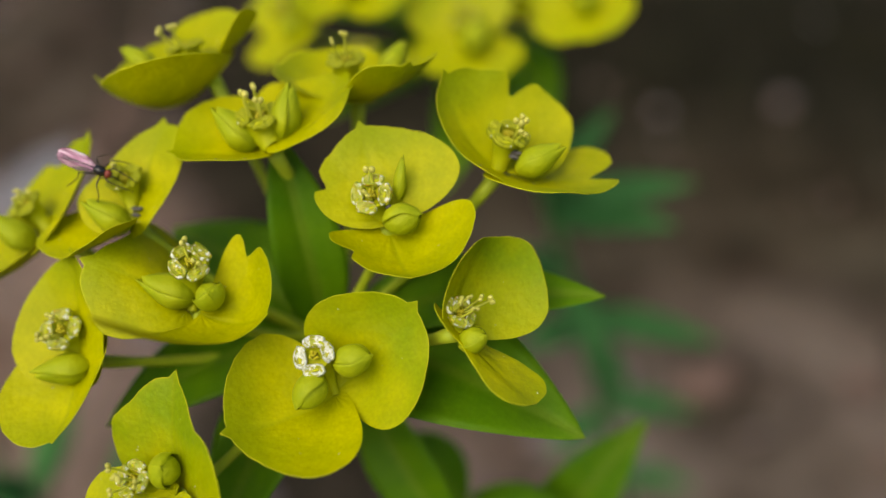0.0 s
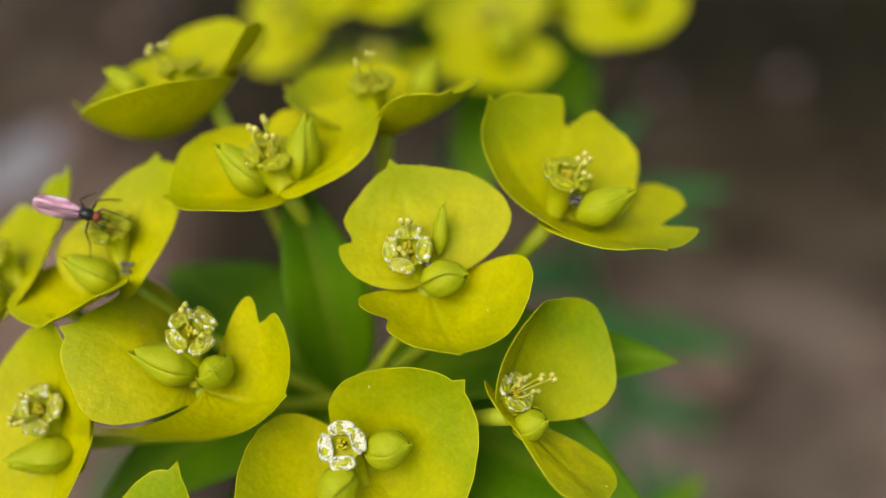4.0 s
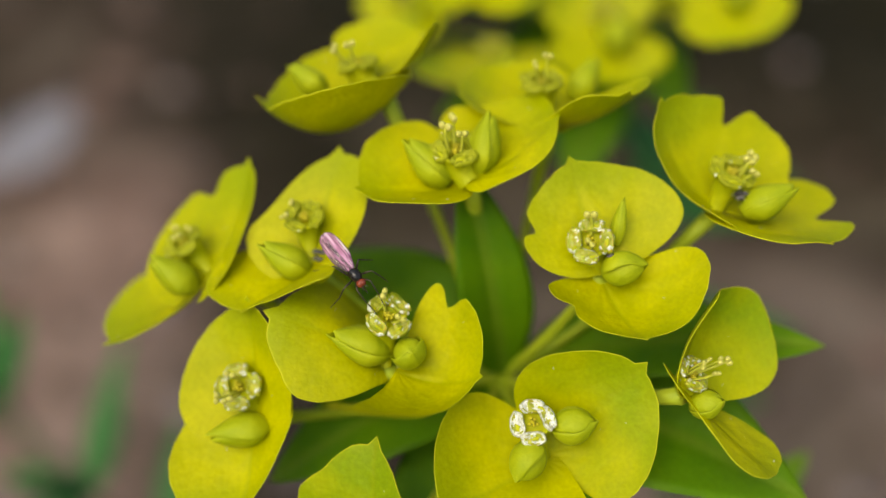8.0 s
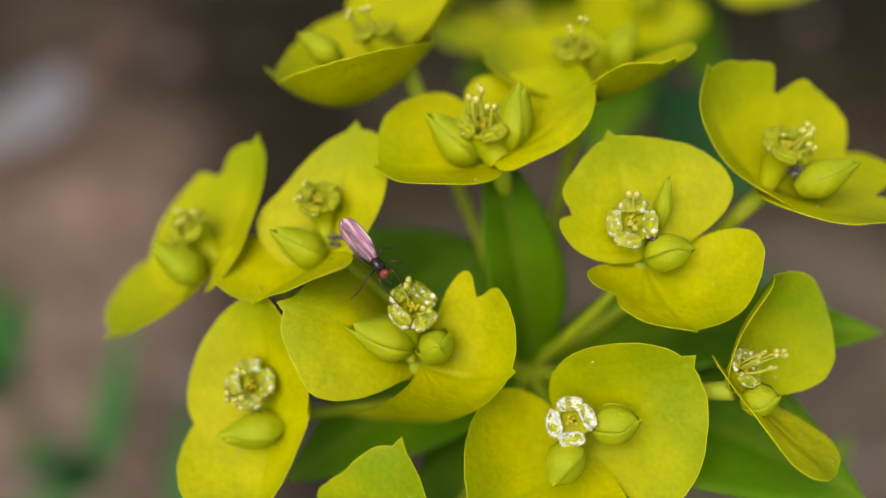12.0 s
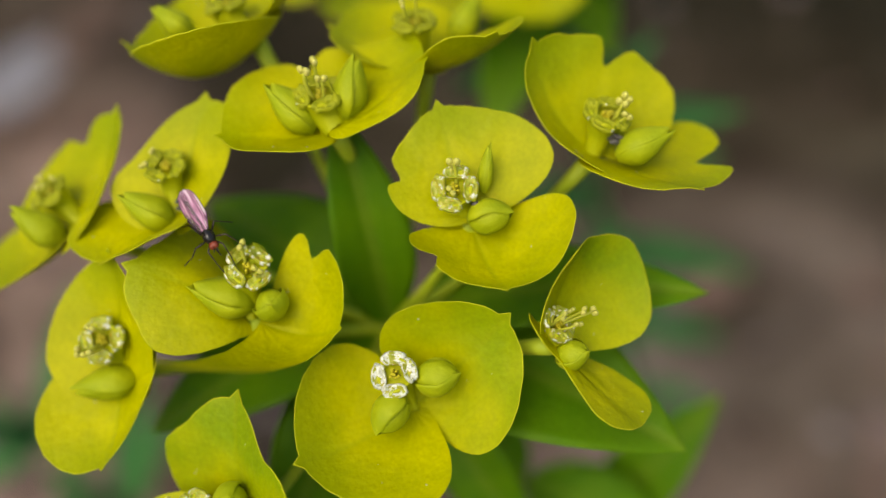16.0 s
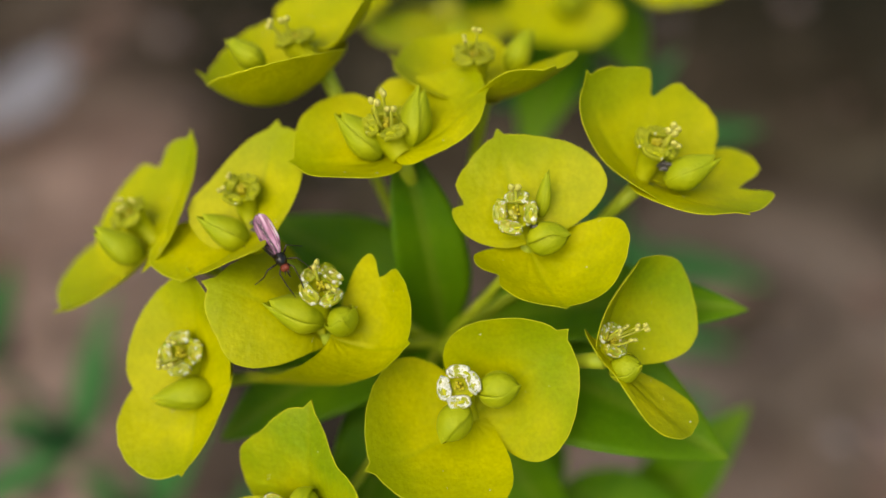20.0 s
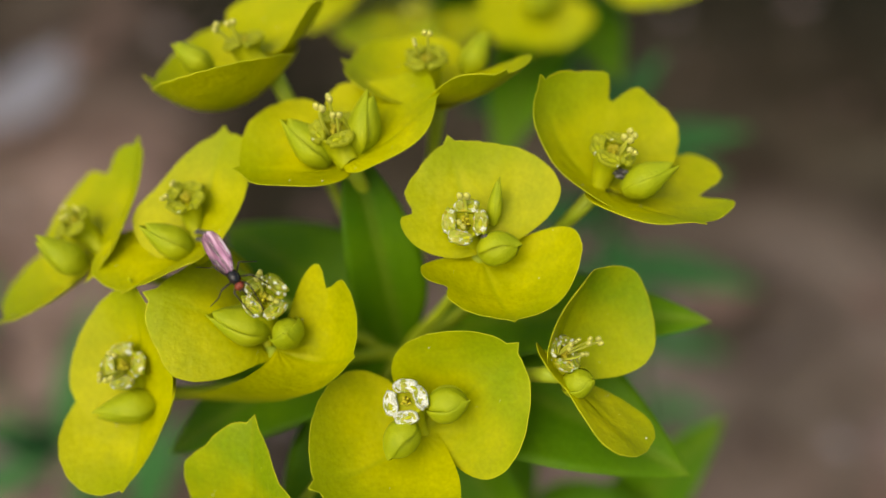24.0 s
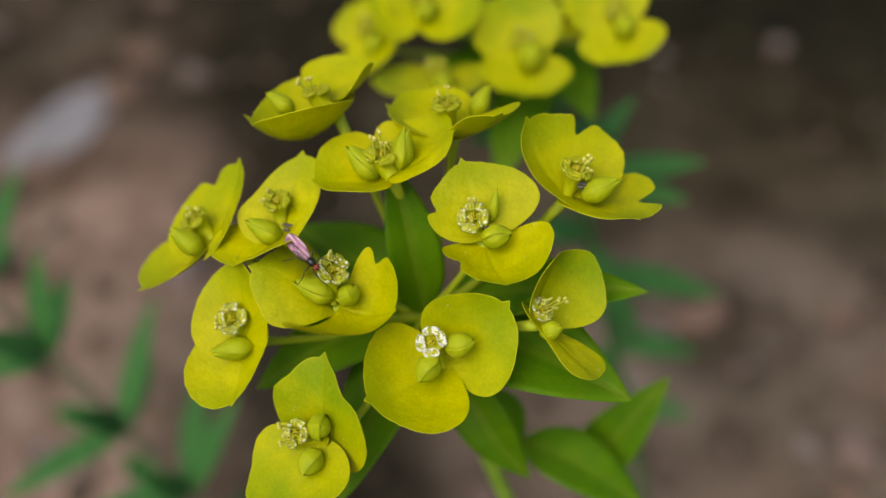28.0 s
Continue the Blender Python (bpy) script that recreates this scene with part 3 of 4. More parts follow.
def spurge_leaf(plant, base, reach, face, width, bend, mat):
    LEAF_COUNT[0] += 1
    me = leaf_mesh(Vector(reach).length * MM, width * MM, bend, mat, LEAF_COUNT[0])
    return under("leaf", me, plant, axes_of(place(base), reach, face))


def spurge_plant(name, crown, foot, label, sway, mat):
    """A plant's stem from the ground to the crown of its umbel."""
    crown, foot = Vector(crown), Vector(foot)
    root = new(name)
    root.matrix_basis = Matrix.Translation(foot)
    root["crown"] = (crown.x, crown.y, crown.z)
    tagged(root, label, "plant", kind="")
    pts = bow(crown, foot - Vector((0, 0, 0.01)), sway, 20)
    v, f = tube([p - foot for p in pts], [0.0012 + 0.0008 * i / 20 for i in range(21)], 10)
    under("stem", mesh_of("stem", v, f, mat), root, Matrix.Translation(foot))
    return root


# ---- ground ----
def ground():
    n, verts, faces = 120, [], []
    span = 0.9
    for i in range(n + 1):
        for k in range(n + 1):
            x, y = span * (2 * k / n - 1), span * (2 * i / n - 1) + 0.3
            near = max(0, 1 - (abs(x) / span) ** 4) * max(0, 1 - (abs(2 * i / n - 1)) ** 4)
            z = near * (0.010 * noise.noise(Vector((x * 9, y * 9, 1))) + 0.004 * noise.noise(Vector((x * 40, y * 40, 5))))
            verts.append((x, y, z))
    for i in range(n):
        for k in range(n):
            q = i * (n + 1) + k
            faces.append((q, q + 1, q + n + 2, q + n + 1))
    far = 60.0
    q = len(verts)
    verts += [(-far, -far, 0), (far, -far, 0), (far, far, 0), (-far, far, 0)]
    a, b, c, d = 0, n, (n + 1) * n + n, (n + 1) * n
    south = [k for k in range(n + 1)]
    east = [i * (n + 1) + n for i in range(n + 1)]
    north = [n * (n + 1) + k for k in range(n, -1, -1)]
    west = [i * (n + 1) for i in range(n, -1, -1)]
    for ring, (p, o) in ((south, (q, q + 1)), (east, (q + 1, q + 2)), (north, (q + 2, q + 3)), (west, (q + 3, q))):
        faces.append(tuple([p, o] + ring[::-1]))
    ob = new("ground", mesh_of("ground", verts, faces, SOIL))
    tagged(ob, "dry pinkish-brown earth, shade painted dark in a band and farther back", "ground", kind="structure")


ground()

# ---- the spurge in front ----
spurge = spurge_plant("spurge_plant", TOP, (0.045, 0.02, 0), "yellow-green flowering spurge with a broad umbel, rooted in earth", (0.008, -0.01, 0), STEM)
spurge_head(spurge, (8.5, -2.1, 18.4), 'yellow-green spurge flower head on a thin ray stalk',
    [
        dict(root=(-0.52, -0.63, 0.53), reach=(-2.35, 6.86, 5.48), face=(0.007, -0.399, 0.917), width=16.36, cup=0.092, fold=0.076, skew=-0.205, back=0.073, broad=-0.031, point=1, green=0.25, twist=-0.080, side=0.001, lobes=(-0.029, 0.028, 0.073, 0.058, -0.062), notches=((0.81, 0.18, 0.1),)),
        dict(root=(-0.13, -0.42, -1.08), reach=(2.22, -7.32, 0.56), face=(0.008, -0.054, 0.998), width=15.32, cup=0.440, fold=0.156, skew=0.071, back=0.069, broad=0.034, point=1, green=0.05, twist=-0.127, side=0.076, lobes=(0.011, 0.032, 0.043, 0.054, 0.074), notches=((-0.91, 0.24, 0.1),)),
    ],
    cyathium=((6.8, -2.4, 22.0), (-0.25, -0.50, 0.83), 1.10), stamens=2, length=1.0, sag=(0.0, 0.0, 0.0), wet=1, debris=(9.1, -3.4, 20.7),
    buds=[((9.9, -3.7, 19.9), (0.85, -0.10, 0.42), 1.0), ((9.5, -0.7, 22.2), (0.10, 0.46, 0.88), -0.82)])
spurge_head(spurge, (3.1, -15.3, 8.0), 'yellow-green spurge flower head on a thin ray stalk',
    [
        dict(root=(0.15, 1.33, -1.84), reach=(6.88, 2.79, 7.27), face=(-0.517, -0.694, 0.502), width=16.89, cup=0.211, fold=0.309, skew=-0.147, back=0.005, broad=-0.036, point=1, green=0.45, twist=0.144, side=0.089, lobes=(0.036, 0.014, 0.048, 0.140, -0.044), notches=()),
        dict(root=(-0.09, 0.77, -1.97), reach=(-8.59, -5.30, 0.84), face=(0.071, -0.141, 0.987), width=18.39, cup=0.390, fold=0.140, skew=0.126, back=0.101, broad=-0.011, point=1, green=0.10, twist=-0.231, side=-0.005, lobes=(-0.019, 0.018, -0.038, 0.079, 0.023), notches=()),
    ],
    cyathium=((1.5, -14.5, 11.7), (-0.15, -0.62, 0.77), 1.05), stamens=0, length=1.0, sag=(0.0, 0.0, 0.0), wet=2,
    buds=[((1.0, -16.7, 8.9), (-0.55, -0.75, -0.10), 1.00), ((5.2, -14.3, 11.0), (0.88, -0.15, 0.35), 1.00)])
spurge_head(spurge, (19.4, 3.0, 20.8), 'yellow-green spurge flower head on a thin ray stalk',
    [
        dict(root=(-0.07, 0.73, 0.03), reach=(-5.01, 4.48, 5.64), face=(0.635, -0.215, 0.742), width=15.68, cup=0.430, fold=0.252, skew=-0.363, back=0.387, broad=-0.060, point=1, green=0.30, twist=-0.242, side=-0.008, lobes=(-0.019, 0.028, 0.006, 0.186, -0.112), notches=((-0.81, 0.20, 0.1),)),
        dict(root=(0.29, -0.06, -0.44), reach=(6.78, -5.56, 1.83), face=(0.277, 0.535, 0.798), width=16.01, cup=0.068, fold=0.054, skew=0.301, back=0.075, broad=0.097, point=1, green=0.10, twist=0.027, side=0.380, lobes=(0.042, 0.035, 0.053, 0.082, 0.063), notches=((0.66, 0.24, 0.1),)),
    ],
    cyathium=((20.6, 4.3, 24.6), (0.15, -0.10, 0.97), 1.15), stamens=3, length=1.0, sag=(0.0, 0.0, 0.0), wet=0, debris=(21.2, 2.6, 22.9),
    buds=[((23.6, 2.2, 23.0), (0.80, 0.10, 0.55), -1.2)])
spurge_head(spurge, (15.6, -11.8, 12.2), 'yellow-green spurge flower head on a thin ray stalk',
    [
        dict(root=(-0.46, 0.05, 0.48), reach=(2.81, 5.95, 6.28), face=(0.623, -0.757, 0.197), width=11.29, cup=0.383, fold=0.320, skew=-0.290, back=0.078, broad=0.144, point=0, green=0.65, twist=0.419, side=-0.306, lobes=(-0.025, -0.001, -0.029, 0.023, -0.056), notches=()),
        dict(root=(0.07, -0.24, -0.17), reach=(4.84, -4.86, -2.34), face=(0.605, 0.435, 0.667), width=6.80, cup=0.058, fold=0.024, skew=0.036, back=0.507, broad=0.205, point=0, green=0.05, twist=0.363, side=0.190, lobes=(-0.056, 0.121, 0.169, 0.187, -0.001), notches=()),
    ],
    cyathium=((15.6, -11.5, 14.6), (0.55, -0.25, 0.80), 0.88), stamens=5, length=1.7, sag=(0.0, 0.0, 0.0), wet=1,
    buds=[((16.8, -13.3, 12.7), (0.70, -0.30, 0.55), 0.80)])
spurge_head(spurge, (-3.6, 3.7, 22.7), 'yellow-green spurge flower head on a thin ray stalk',
    [
        dict(root=(-0.00, 0.53, -0.06), reach=(-9.29, -0.79, 0.58), face=(0.057, 0.224, 0.973), width=13.91, cup=0.163, fold=0.277, skew=-0.145, back=0.005, broad=0.019, point=1, green=0.00, twist=0.019, side=-0.169, lobes=(-0.010, 0.014, -0.016, 0.081, -0.064), notches=()),
        dict(root=(-0.03, 0.07, 1.01), reach=(6.46, 3.35, 2.79), face=(-0.499, 0.038, 0.866), width=14.81, cup=0.200, fold=-0.063, skew=0.528, back=0.114, broad=0.122, point=1, green=0.05, twist=-0.067, side=0.143, lobes=(0.013, 0.083, 0.064, 0.168, 0.107), notches=()),
    ],
    cyathium=((-5.0, 5.6, 26.1), (-0.05, 0.0, 0.99), 1.25), stamens=3, length=1.3, sag=(1.0, 8.6, -6.2), wet=0,
    buds=[((-7.5, 5.6, 24.6), (-0.66, 0.28, 0.72), -1.30), ((-2.3, 6.8, 25.6), (0.25, 0.43, 0.86), -1.30)])
fly_head = spurge_head(spurge, (-11.4, -9.2, 12.0), 'yellow-green spurge flower head on a thin ray stalk',
    [
        dict(root=(-0.90, 1.19, -0.17), reach=(-9.18, 1.76, 5.10), face=(0.285, 0.047, 0.957), width=14.24, cup=-0.210, fold=-0.268, skew=-0.260, back=0.128, broad=-0.093, point=1, green=0.15, twist=-0.547, side=-0.073, lobes=(-0.037, 0.042, -0.071, -0.053, 0.105), notches=()),
        dict(root=(0.97, 0.22, -0.02), reach=(6.61, -2.44, 1.74), face=(-0.247, -0.005, 0.969), width=20.00, cup=0.651, fold=0.190, skew=-0.238, back=0.018, broad=0.005, point=1, green=0.05, twist=0.129, side=0.099, lobes=(-0.028, 0.010, -0.005, 0.069, 0.098), notches=((0.94, 0.17, 0.1),)),
    ],
    cyathium=((-11.1, -6.8, 17.0), (0.15, -0.30, 0.93), 1.12), stamens=2, length=1.0, sag=(0.0, 0.0, 0.0), wet=1,
    buds=[((-13.6, -7.4, 14.1), (-0.80, 0.02, 0.45), -1.30), ((-9.3, -8.7, 14.2), (0.20, -0.70, 0.68), 0.90), ((-10.9, -5.0, 16.2), (0.08, 0.30, 0.93), 0.75)])
spurge_head(spurge, (-18.3, -0.3, 17.0), 'yellow-green spurge flower head on a thin ray stalk',
    [
        dict(root=(-0.08, -0.06, 0.25), reach=(1.87, 7.74, 5.05), face=(-0.392, -0.461, 0.796), width=11.66, cup=0.043, fold=0.162, skew=0.327, back=0.223, broad=-0.025, point=1, green=0.10, twist=0.143, side=0.079, lobes=(-0.026, 0.026, -0.077, 0.123, -0.082), notches=()),
        dict(root=(-0.17, -0.10, -0.04), reach=(-5.34, -5.09, -0.45), face=(-0.366, 0.359, 0.859), width=15.13, cup=0.168, fold=0.245, skew=0.213, back=0.009, broad=0.090, point=1, green=0.00, twist=0.091, side=-0.231, lobes=(-0.047, 0.001, -0.079, 0.010, -0.088), notches=()),
    ],
    cyathium=((-19.1, 2.1, 20.9), (-0.10, -0.12, 0.98), 1.00), stamens=2, length=1.0, sag=(0.0, 0.0, 0.0), wet=0, debris=(-17.7, -0.2, 18.6),
    buds=[((-20.6, -0.6, 18.1), (-0.75, 0.15, 0.60), -1.20)])
spurge_head(spurge, (-28.6, 1.4, 14.0), 'yellow-green spurge flower head on a thin ray stalk',
    [
        dict(root=(0.23, -0.49, 0.44), reach=(3.07, 9.06, 6.07), face=(-0.652, -0.110, 0.750), width=13.11, cup=0.272, fold=0.174, skew=0.351, back=0.344, broad=-0.038, point=1, green=0.30, twist=-0.045, side=-0.061, lobes=(0.022, -0.045, -0.014, 0.046, 0.041), notches=((0.49, 0.16, 0.13),)),
        dict(root=(-0.01, 0.89, -0.85), reach=(-9.02, -5.09, -3.91), face=(-0.484, 0.374, 0.791), width=13.04, cup=0.291, fold=0.106, skew=-0.296, back=0.030, broad=0.027, point=1, green=0.10, twist=-0.089, side=0.098, lobes=(-0.031, 0.008, -0.049, 0.024, -0.055), notches=()),
    ],
    cyathium=((-31.2, 3.4, 16.4), (-0.45, -0.10, 0.88), 1.05), stamens=3, length=1.0, sag=(0.0, 0.0, 0.0), wet=0,
    buds=[((-31.6, -0.1, 15.4), (-0.74, 0.07, 0.67), -1.20)])
spurge_head(spurge, (-23.8, -10.3, 7.2), 'yellow-green spurge flower head on a thin ray stalk',
    [
        dict(root=(-0.01, -0.14, -0.48), reach=(-0.13, 5.89, 8.22), face=(-0.403, -0.633, 0.661), width=12.6, cup=0.192, fold=0.259, skew=0.110, back=0.267, broad=0.009, point=1, green=0.15, twist=-0.338, side=0.136, lobes=(0.015, 0.003, 0.005, 0.075, -0.028), notches=()),
        dict(root=(-0.29, 0.71, -0.88), reach=(-0.14, -9.06, -2.05), face=(-0.435, -0.231, 0.870), width=11.71, cup=0.264, fold=0.292, skew=0.052, back=0.301, broad=-0.002, point=1, green=0.10, twist=0.177, side=-0.202, lobes=(-0.085, -0.045, -0.121, 0.024, -0.084), notches=()),
    ],
    cyathium=((-24.9, -9.4, 10.3), (-0.15, -0.49, 0.85), 1.12), stamens=3, length=1.2, sag=(0.0, 0.0, 0.0), wet=1,
    buds=[((-24.8, -11.8, 6.8), (-0.85, -0.35, 0.10), -1.25)])
spurge_head(spurge, (-12.3, -22.7, 1.3), 'yellow-green spurge flower head on a thin ray stalk',
    [
        dict(root=(0.40, 1.03, -2.03), reach=(-0.32, 6.82, 10.24), face=(-0.622, -0.736, 0.267), width=15.04, cup=-0.233, fold=0.401, skew=-0.147, back=0.272, broad=-0.125, point=1, green=0.75, twist=0.115, side=0.080, lobes=(0.024, -0.049, 0.073, 0.009, 0.063), notches=()),
        dict(root=(0.54, -0.67, 0.39), reach=(-5.35, -6.71, -3.71), face=(-0.321, -0.367, 0.873), width=15.67, cup=0.129, fold=0.013, skew=-0.202, back=0.098, broad=0.189, point=1, green=0.50, twist=0.156, side=0.065, lobes=(-0.021, -0.022, -0.016, 0.050, -0.061), notches=()),
    ],
    cyathium=((-15.9, -22.4, 3.0), (-0.42, -0.48, 0.77), 1.00), stamens=5, length=1.5, sag=(0.0, 0.0, 0.0), wet=1,
    buds=[((-12.7, -22.1, 4.1), (0.00, -0.46, 0.89), 0.95), ((-13.8, -25.9, 1.7), (-0.41, -0.90, 0.18), 1.00)])
spurge_head(spurge, (-12.7, 13.7, 24.3), 'yellow-green spurge flower head on a thin ray stalk',
    [
        dict(root=(0.74, 0.56, 0.48), reach=(-11.02, -0.42, 0.34), face=(0.114, 0.395, 0.912), width=17.29, cup=0.911, fold=0.059, skew=-0.028, back=0.247, broad=0.007, point=1, green=0.10, twist=-0.088, side=-0.008, lobes=(0.006, 0.019, -0.004, 0.019, -0.002), notches=()),
        dict(root=(0.96, 1.98, 2.97), reach=(3.79, 5.79, 1.85), face=(-0.545, 0.032, 0.838), width=14.29, cup=0.474, fold=0.061, skew=0.176, back=0.000, broad=0.077, point=1, green=0.20, twist=-0.046, side=-0.14, lobes=(0.022, -0.014, 0.036, -0.032, 0.055), notches=()),
    ],
    cyathium=((-14.45, 16.3, 28.3), (-0.20, 0.30, 0.92), 1.10), stamens=2, length=1.5, sag=(1.0, 2.1, -1.4), wet=0,
    buds=[((-19.1, 14.7, 27.5), (-0.74, 0.30, 0.60), -1.00)])
spurge_head(spurge, (4.4, 13.2, 23.1), 'yellow-green spurge flower head on a thin ray stalk',
    [
        dict(root=(-0.21, -0.40, 0.30), reach=(5.43, -4.40, 6.10), face=(-0.349, 0.593, 0.725), width=9.68, cup=0.348, fold=0.208, skew=0.058, back=0.315, broad=0.129, point=1, green=0.15, twist=-0.407, side=0.339, lobes=(0.008, 0.060, -0.011, 0.053, 0.128), notches=()),
        dict(root=(0.32, -0.14, 0.52), reach=(-9.31, 2.30, 2.68), face=(0.281, 0.104, 0.954), width=12.0, cup=0.300, fold=0.150, skew=-0.36, back=0.25, broad=0.098, point=1, green=0.15, twist=-0.009, side=-0.006, lobes=(-0.010, -0.063, 0.114, 0.034, -0.031), notches=()),
    ],
    cyathium=((3.35, 13.8, 28.0), (-0.05, 0.10, 0.98), 1.15), stamens=2, length=2.1, sag=(0.0, 3.5, -3.5), wet=0,
    buds=[((8.2, 17.3, 25.8), (0.40, 0.57, 0.71), -1.10)])
spurge_leaf(spurge, (0.3, -0.6, 1.3), (-4.6, 9.3, 21.1), (0.30, -0.70, 0.60), 8.4, 0.10, LEAF)
spurge_leaf(spurge, (1.8, 1.5, 0.1), (29.1, -5.6, 9.6), (-0.20, -0.10, 0.97), 11.0, 0.15, LEAF)
spurge_leaf(spurge, (1.8, -0.3, -0.3), (26.4, -15.7, 1.6), (0.02, -0.30, 0.95), 15.5, 0.16, LEAF)
spurge_leaf(spurge, (-1.1, 0.0, 0.0), (-22.3, -10.0, -4.3), (-0.12, -0.15, 0.98), 12.0, 0.20, LEAF)
spurge_leaf(spurge, (-0.7, 0.3, 0.3), (-19.2, 14.1, 4.2), (0.02, -0.26, 0.96), 13.0, 0.15, LEAF)
spurge_leaf(spurge, (0.6, 0.1, -1.3), (-12.1, -22.5, -12.6), (-0.22, -0.38, 0.90), 11.0, 0.20, LEAF)
spurge_leaf(spurge, (4.4, 0.3, -11.0), (12.2, -11.6, -14.4), (-0.25, -0.85, 0.47), 9.0, 0.20, LEAF)
spurge_leaf(spurge, (16.2, -1.5, -29.8), (19.6, -9.5, -5.3), (0.15, -0.22, 0.96), 11.0, 0.20, LEAF)
spurge_leaf(spurge, (9.0, 2.1, -20.5), (7.4, -3.1, -11.6), (0.50, -0.70, 0.51), 8.0, 0.10, LEAF)
spurge_leaf(spurge, (25.8, -1.8, -41.4), (14.5, 6.6, 20.7), (-0.41, -0.75, 0.52), 9.5, 0.10, LEAF)
cam.data.dof.focus_object = [c for c in fly_head.children if c.name.startswith("anther")][0]  # the lens stays focused on the head that the fly visits

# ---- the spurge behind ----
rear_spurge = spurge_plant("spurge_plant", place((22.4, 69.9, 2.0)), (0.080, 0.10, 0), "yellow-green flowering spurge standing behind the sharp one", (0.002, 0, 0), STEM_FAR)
# extra green in these bracts makes the rear heads darker
spurge_head(rear_spurge, (17.2, 50.7, 11.1), 'blurred yellow-green spurge flower head of the plant behind',
    [
        dict(root=(0.00, 0.00, 0.00), reach=(-2.8, 7.5, 7.5), face=(0.02, -0.70, 0.71), width=16.0, cup=0.15, fold=0.00, skew=0.00, back=0.10, broad=0.04, point=1, green=0.45, notches=()),
        dict(root=(0.00, 0.00, 0.00), reach=(-0.1, -7.3, -3.1), face=(-0.00, -0.39, 0.92), width=16.0, cup=0.15, fold=0.00, skew=0.00, back=0.10, broad=0.04, point=1, green=0.35, notches=()),
    ],
    cyathium=((16.8, 51.4, 13.9), (0.00, -0.25, 0.97), 1.10), stamens=3, length=1.0, sag=(0.0, 0.0, 0.0), wet=0,
    buds=[((18.2, 48.5, 12.4), (0.30, -0.43, 0.85), 1.50)])
spurge_head(rear_spurge, (33.3, 52.7, 15.9), 'blurred yellow-green spurge flower head of the plant behind',
    [
        dict(root=(0.00, 0.00, 0.00), reach=(-4.4, 7.3, 7.3), face=(-0.05, -0.72, 0.69), width=15.0, cup=0.15, fold=0.00, skew=0.00, back=0.10, broad=0.04, point=1, green=0.45, notches=()),
        dict(root=(0.00, 0.00, 0.00), reach=(0.9, -7.0, -2.8), face=(-0.20, -0.38, 0.90), width=15.0, cup=0.15, fold=0.00, skew=0.00, back=0.10, broad=0.04, point=1, green=0.35, notches=()),
    ],
    cyathium=((32.8, 53.3, 18.6), (0.00, -0.25, 0.97), 1.10), stamens=3, length=1.0, sag=(0.0, 0.0, 0.0), wet=0,
    buds=[((34.0, 50.4, 17.1), (0.30, -0.43, 0.85), 1.10)])
spurge_head(rear_spurge, (-0.9, 57.9, 15.5), 'blurred yellow-green spurge flower head of the plant behind',
    [
        dict(root=(0.00, 0.00, 0.00), reach=(-8.5, 0.7, 0.7), face=(0.05, -0.34, 0.94), width=15.0, cup=0.15, fold=0.00, skew=0.00, back=0.10, broad=0.04, point=1, green=0.45, notches=()),
        dict(root=(0.00, 0.00, 0.00), reach=(10.4, -1.3, 3.0), face=(-0.30, -0.34, 0.89), width=15.0, cup=0.15, fold=0.00, skew=0.00, back=0.10, broad=0.04, point=1, green=0.35, notches=()),
    ],
    cyathium=((-1.2, 58.6, 18.3), (0.00, -0.25, 0.97), 1.10), stamens=3, length=1.0, sag=(0.0, 0.0, 0.0), wet=0,
    buds=[((0.3, 55.6, 16.7), (0.30, -0.43, 0.85), 1.10)])
spurge_head(rear_spurge, (-10.5, 56.6, 9.9), 'blurred yellow-green spurge flower head of the plant behind',
    [
        dict(root=(0.00, 0.00, 0.00), reach=(-1.2, 5.4, 5.4), face=(-0.58, -0.64, 0.51), width=14.0, cup=0.15, fold=0.00, skew=0.00, back=0.10, broad=0.04, point=1, green=0.45, notches=()),
        dict(root=(0.00, 0.00, 0.00), reach=(0.0, -6.5, -2.2), face=(-0.56, -0.27, 0.78), width=14.0, cup=0.15, fold=0.00, skew=0.00, back=0.10, broad=0.04, point=1, green=0.35, notches=()),
    ],
    cyathium=((-10.6, 57.3, 12.8), (0.00, -0.25, 0.97), 1.10), stamens=3, length=1.0, sag=(0.0, 0.0, 0.0), wet=0,
    buds=[((-9.1, 54.3, 11.2), (0.30, -0.43, 0.85), 1.10)])
spurge_head(rear_spurge, (2.1, 48.0, 7.0), 'blurred yellow-green spurge flower head of the plant behind',
    [
        dict(root=(0.00, 0.00, 0.00), reach=(-11.4, 0.6, 0.6), face=(0.06, 0.23, 0.97), width=15.0, cup=0.15, fold=0.00, skew=0.00, back=0.10, broad=0.04, point=1, green=0.45, notches=()),
        dict(root=(0.00, 0.00, 0.00), reach=(7.3, -2.6, 1.6), face=(-0.13, 0.23, 0.96), width=15.0, cup=0.15, fold=0.00, skew=0.00, back=0.10, broad=0.04, point=1, green=0.35, notches=()),
    ],
    cyathium=((1.8, 48.8, 9.9), (0.00, -0.25, 0.97), 1.10), stamens=3, length=1.0, sag=(0.0, 0.0, 0.0), wet=0,
    buds=[((3.3, 45.8, 8.4), (0.30, -0.43, 0.85), 1.10)])
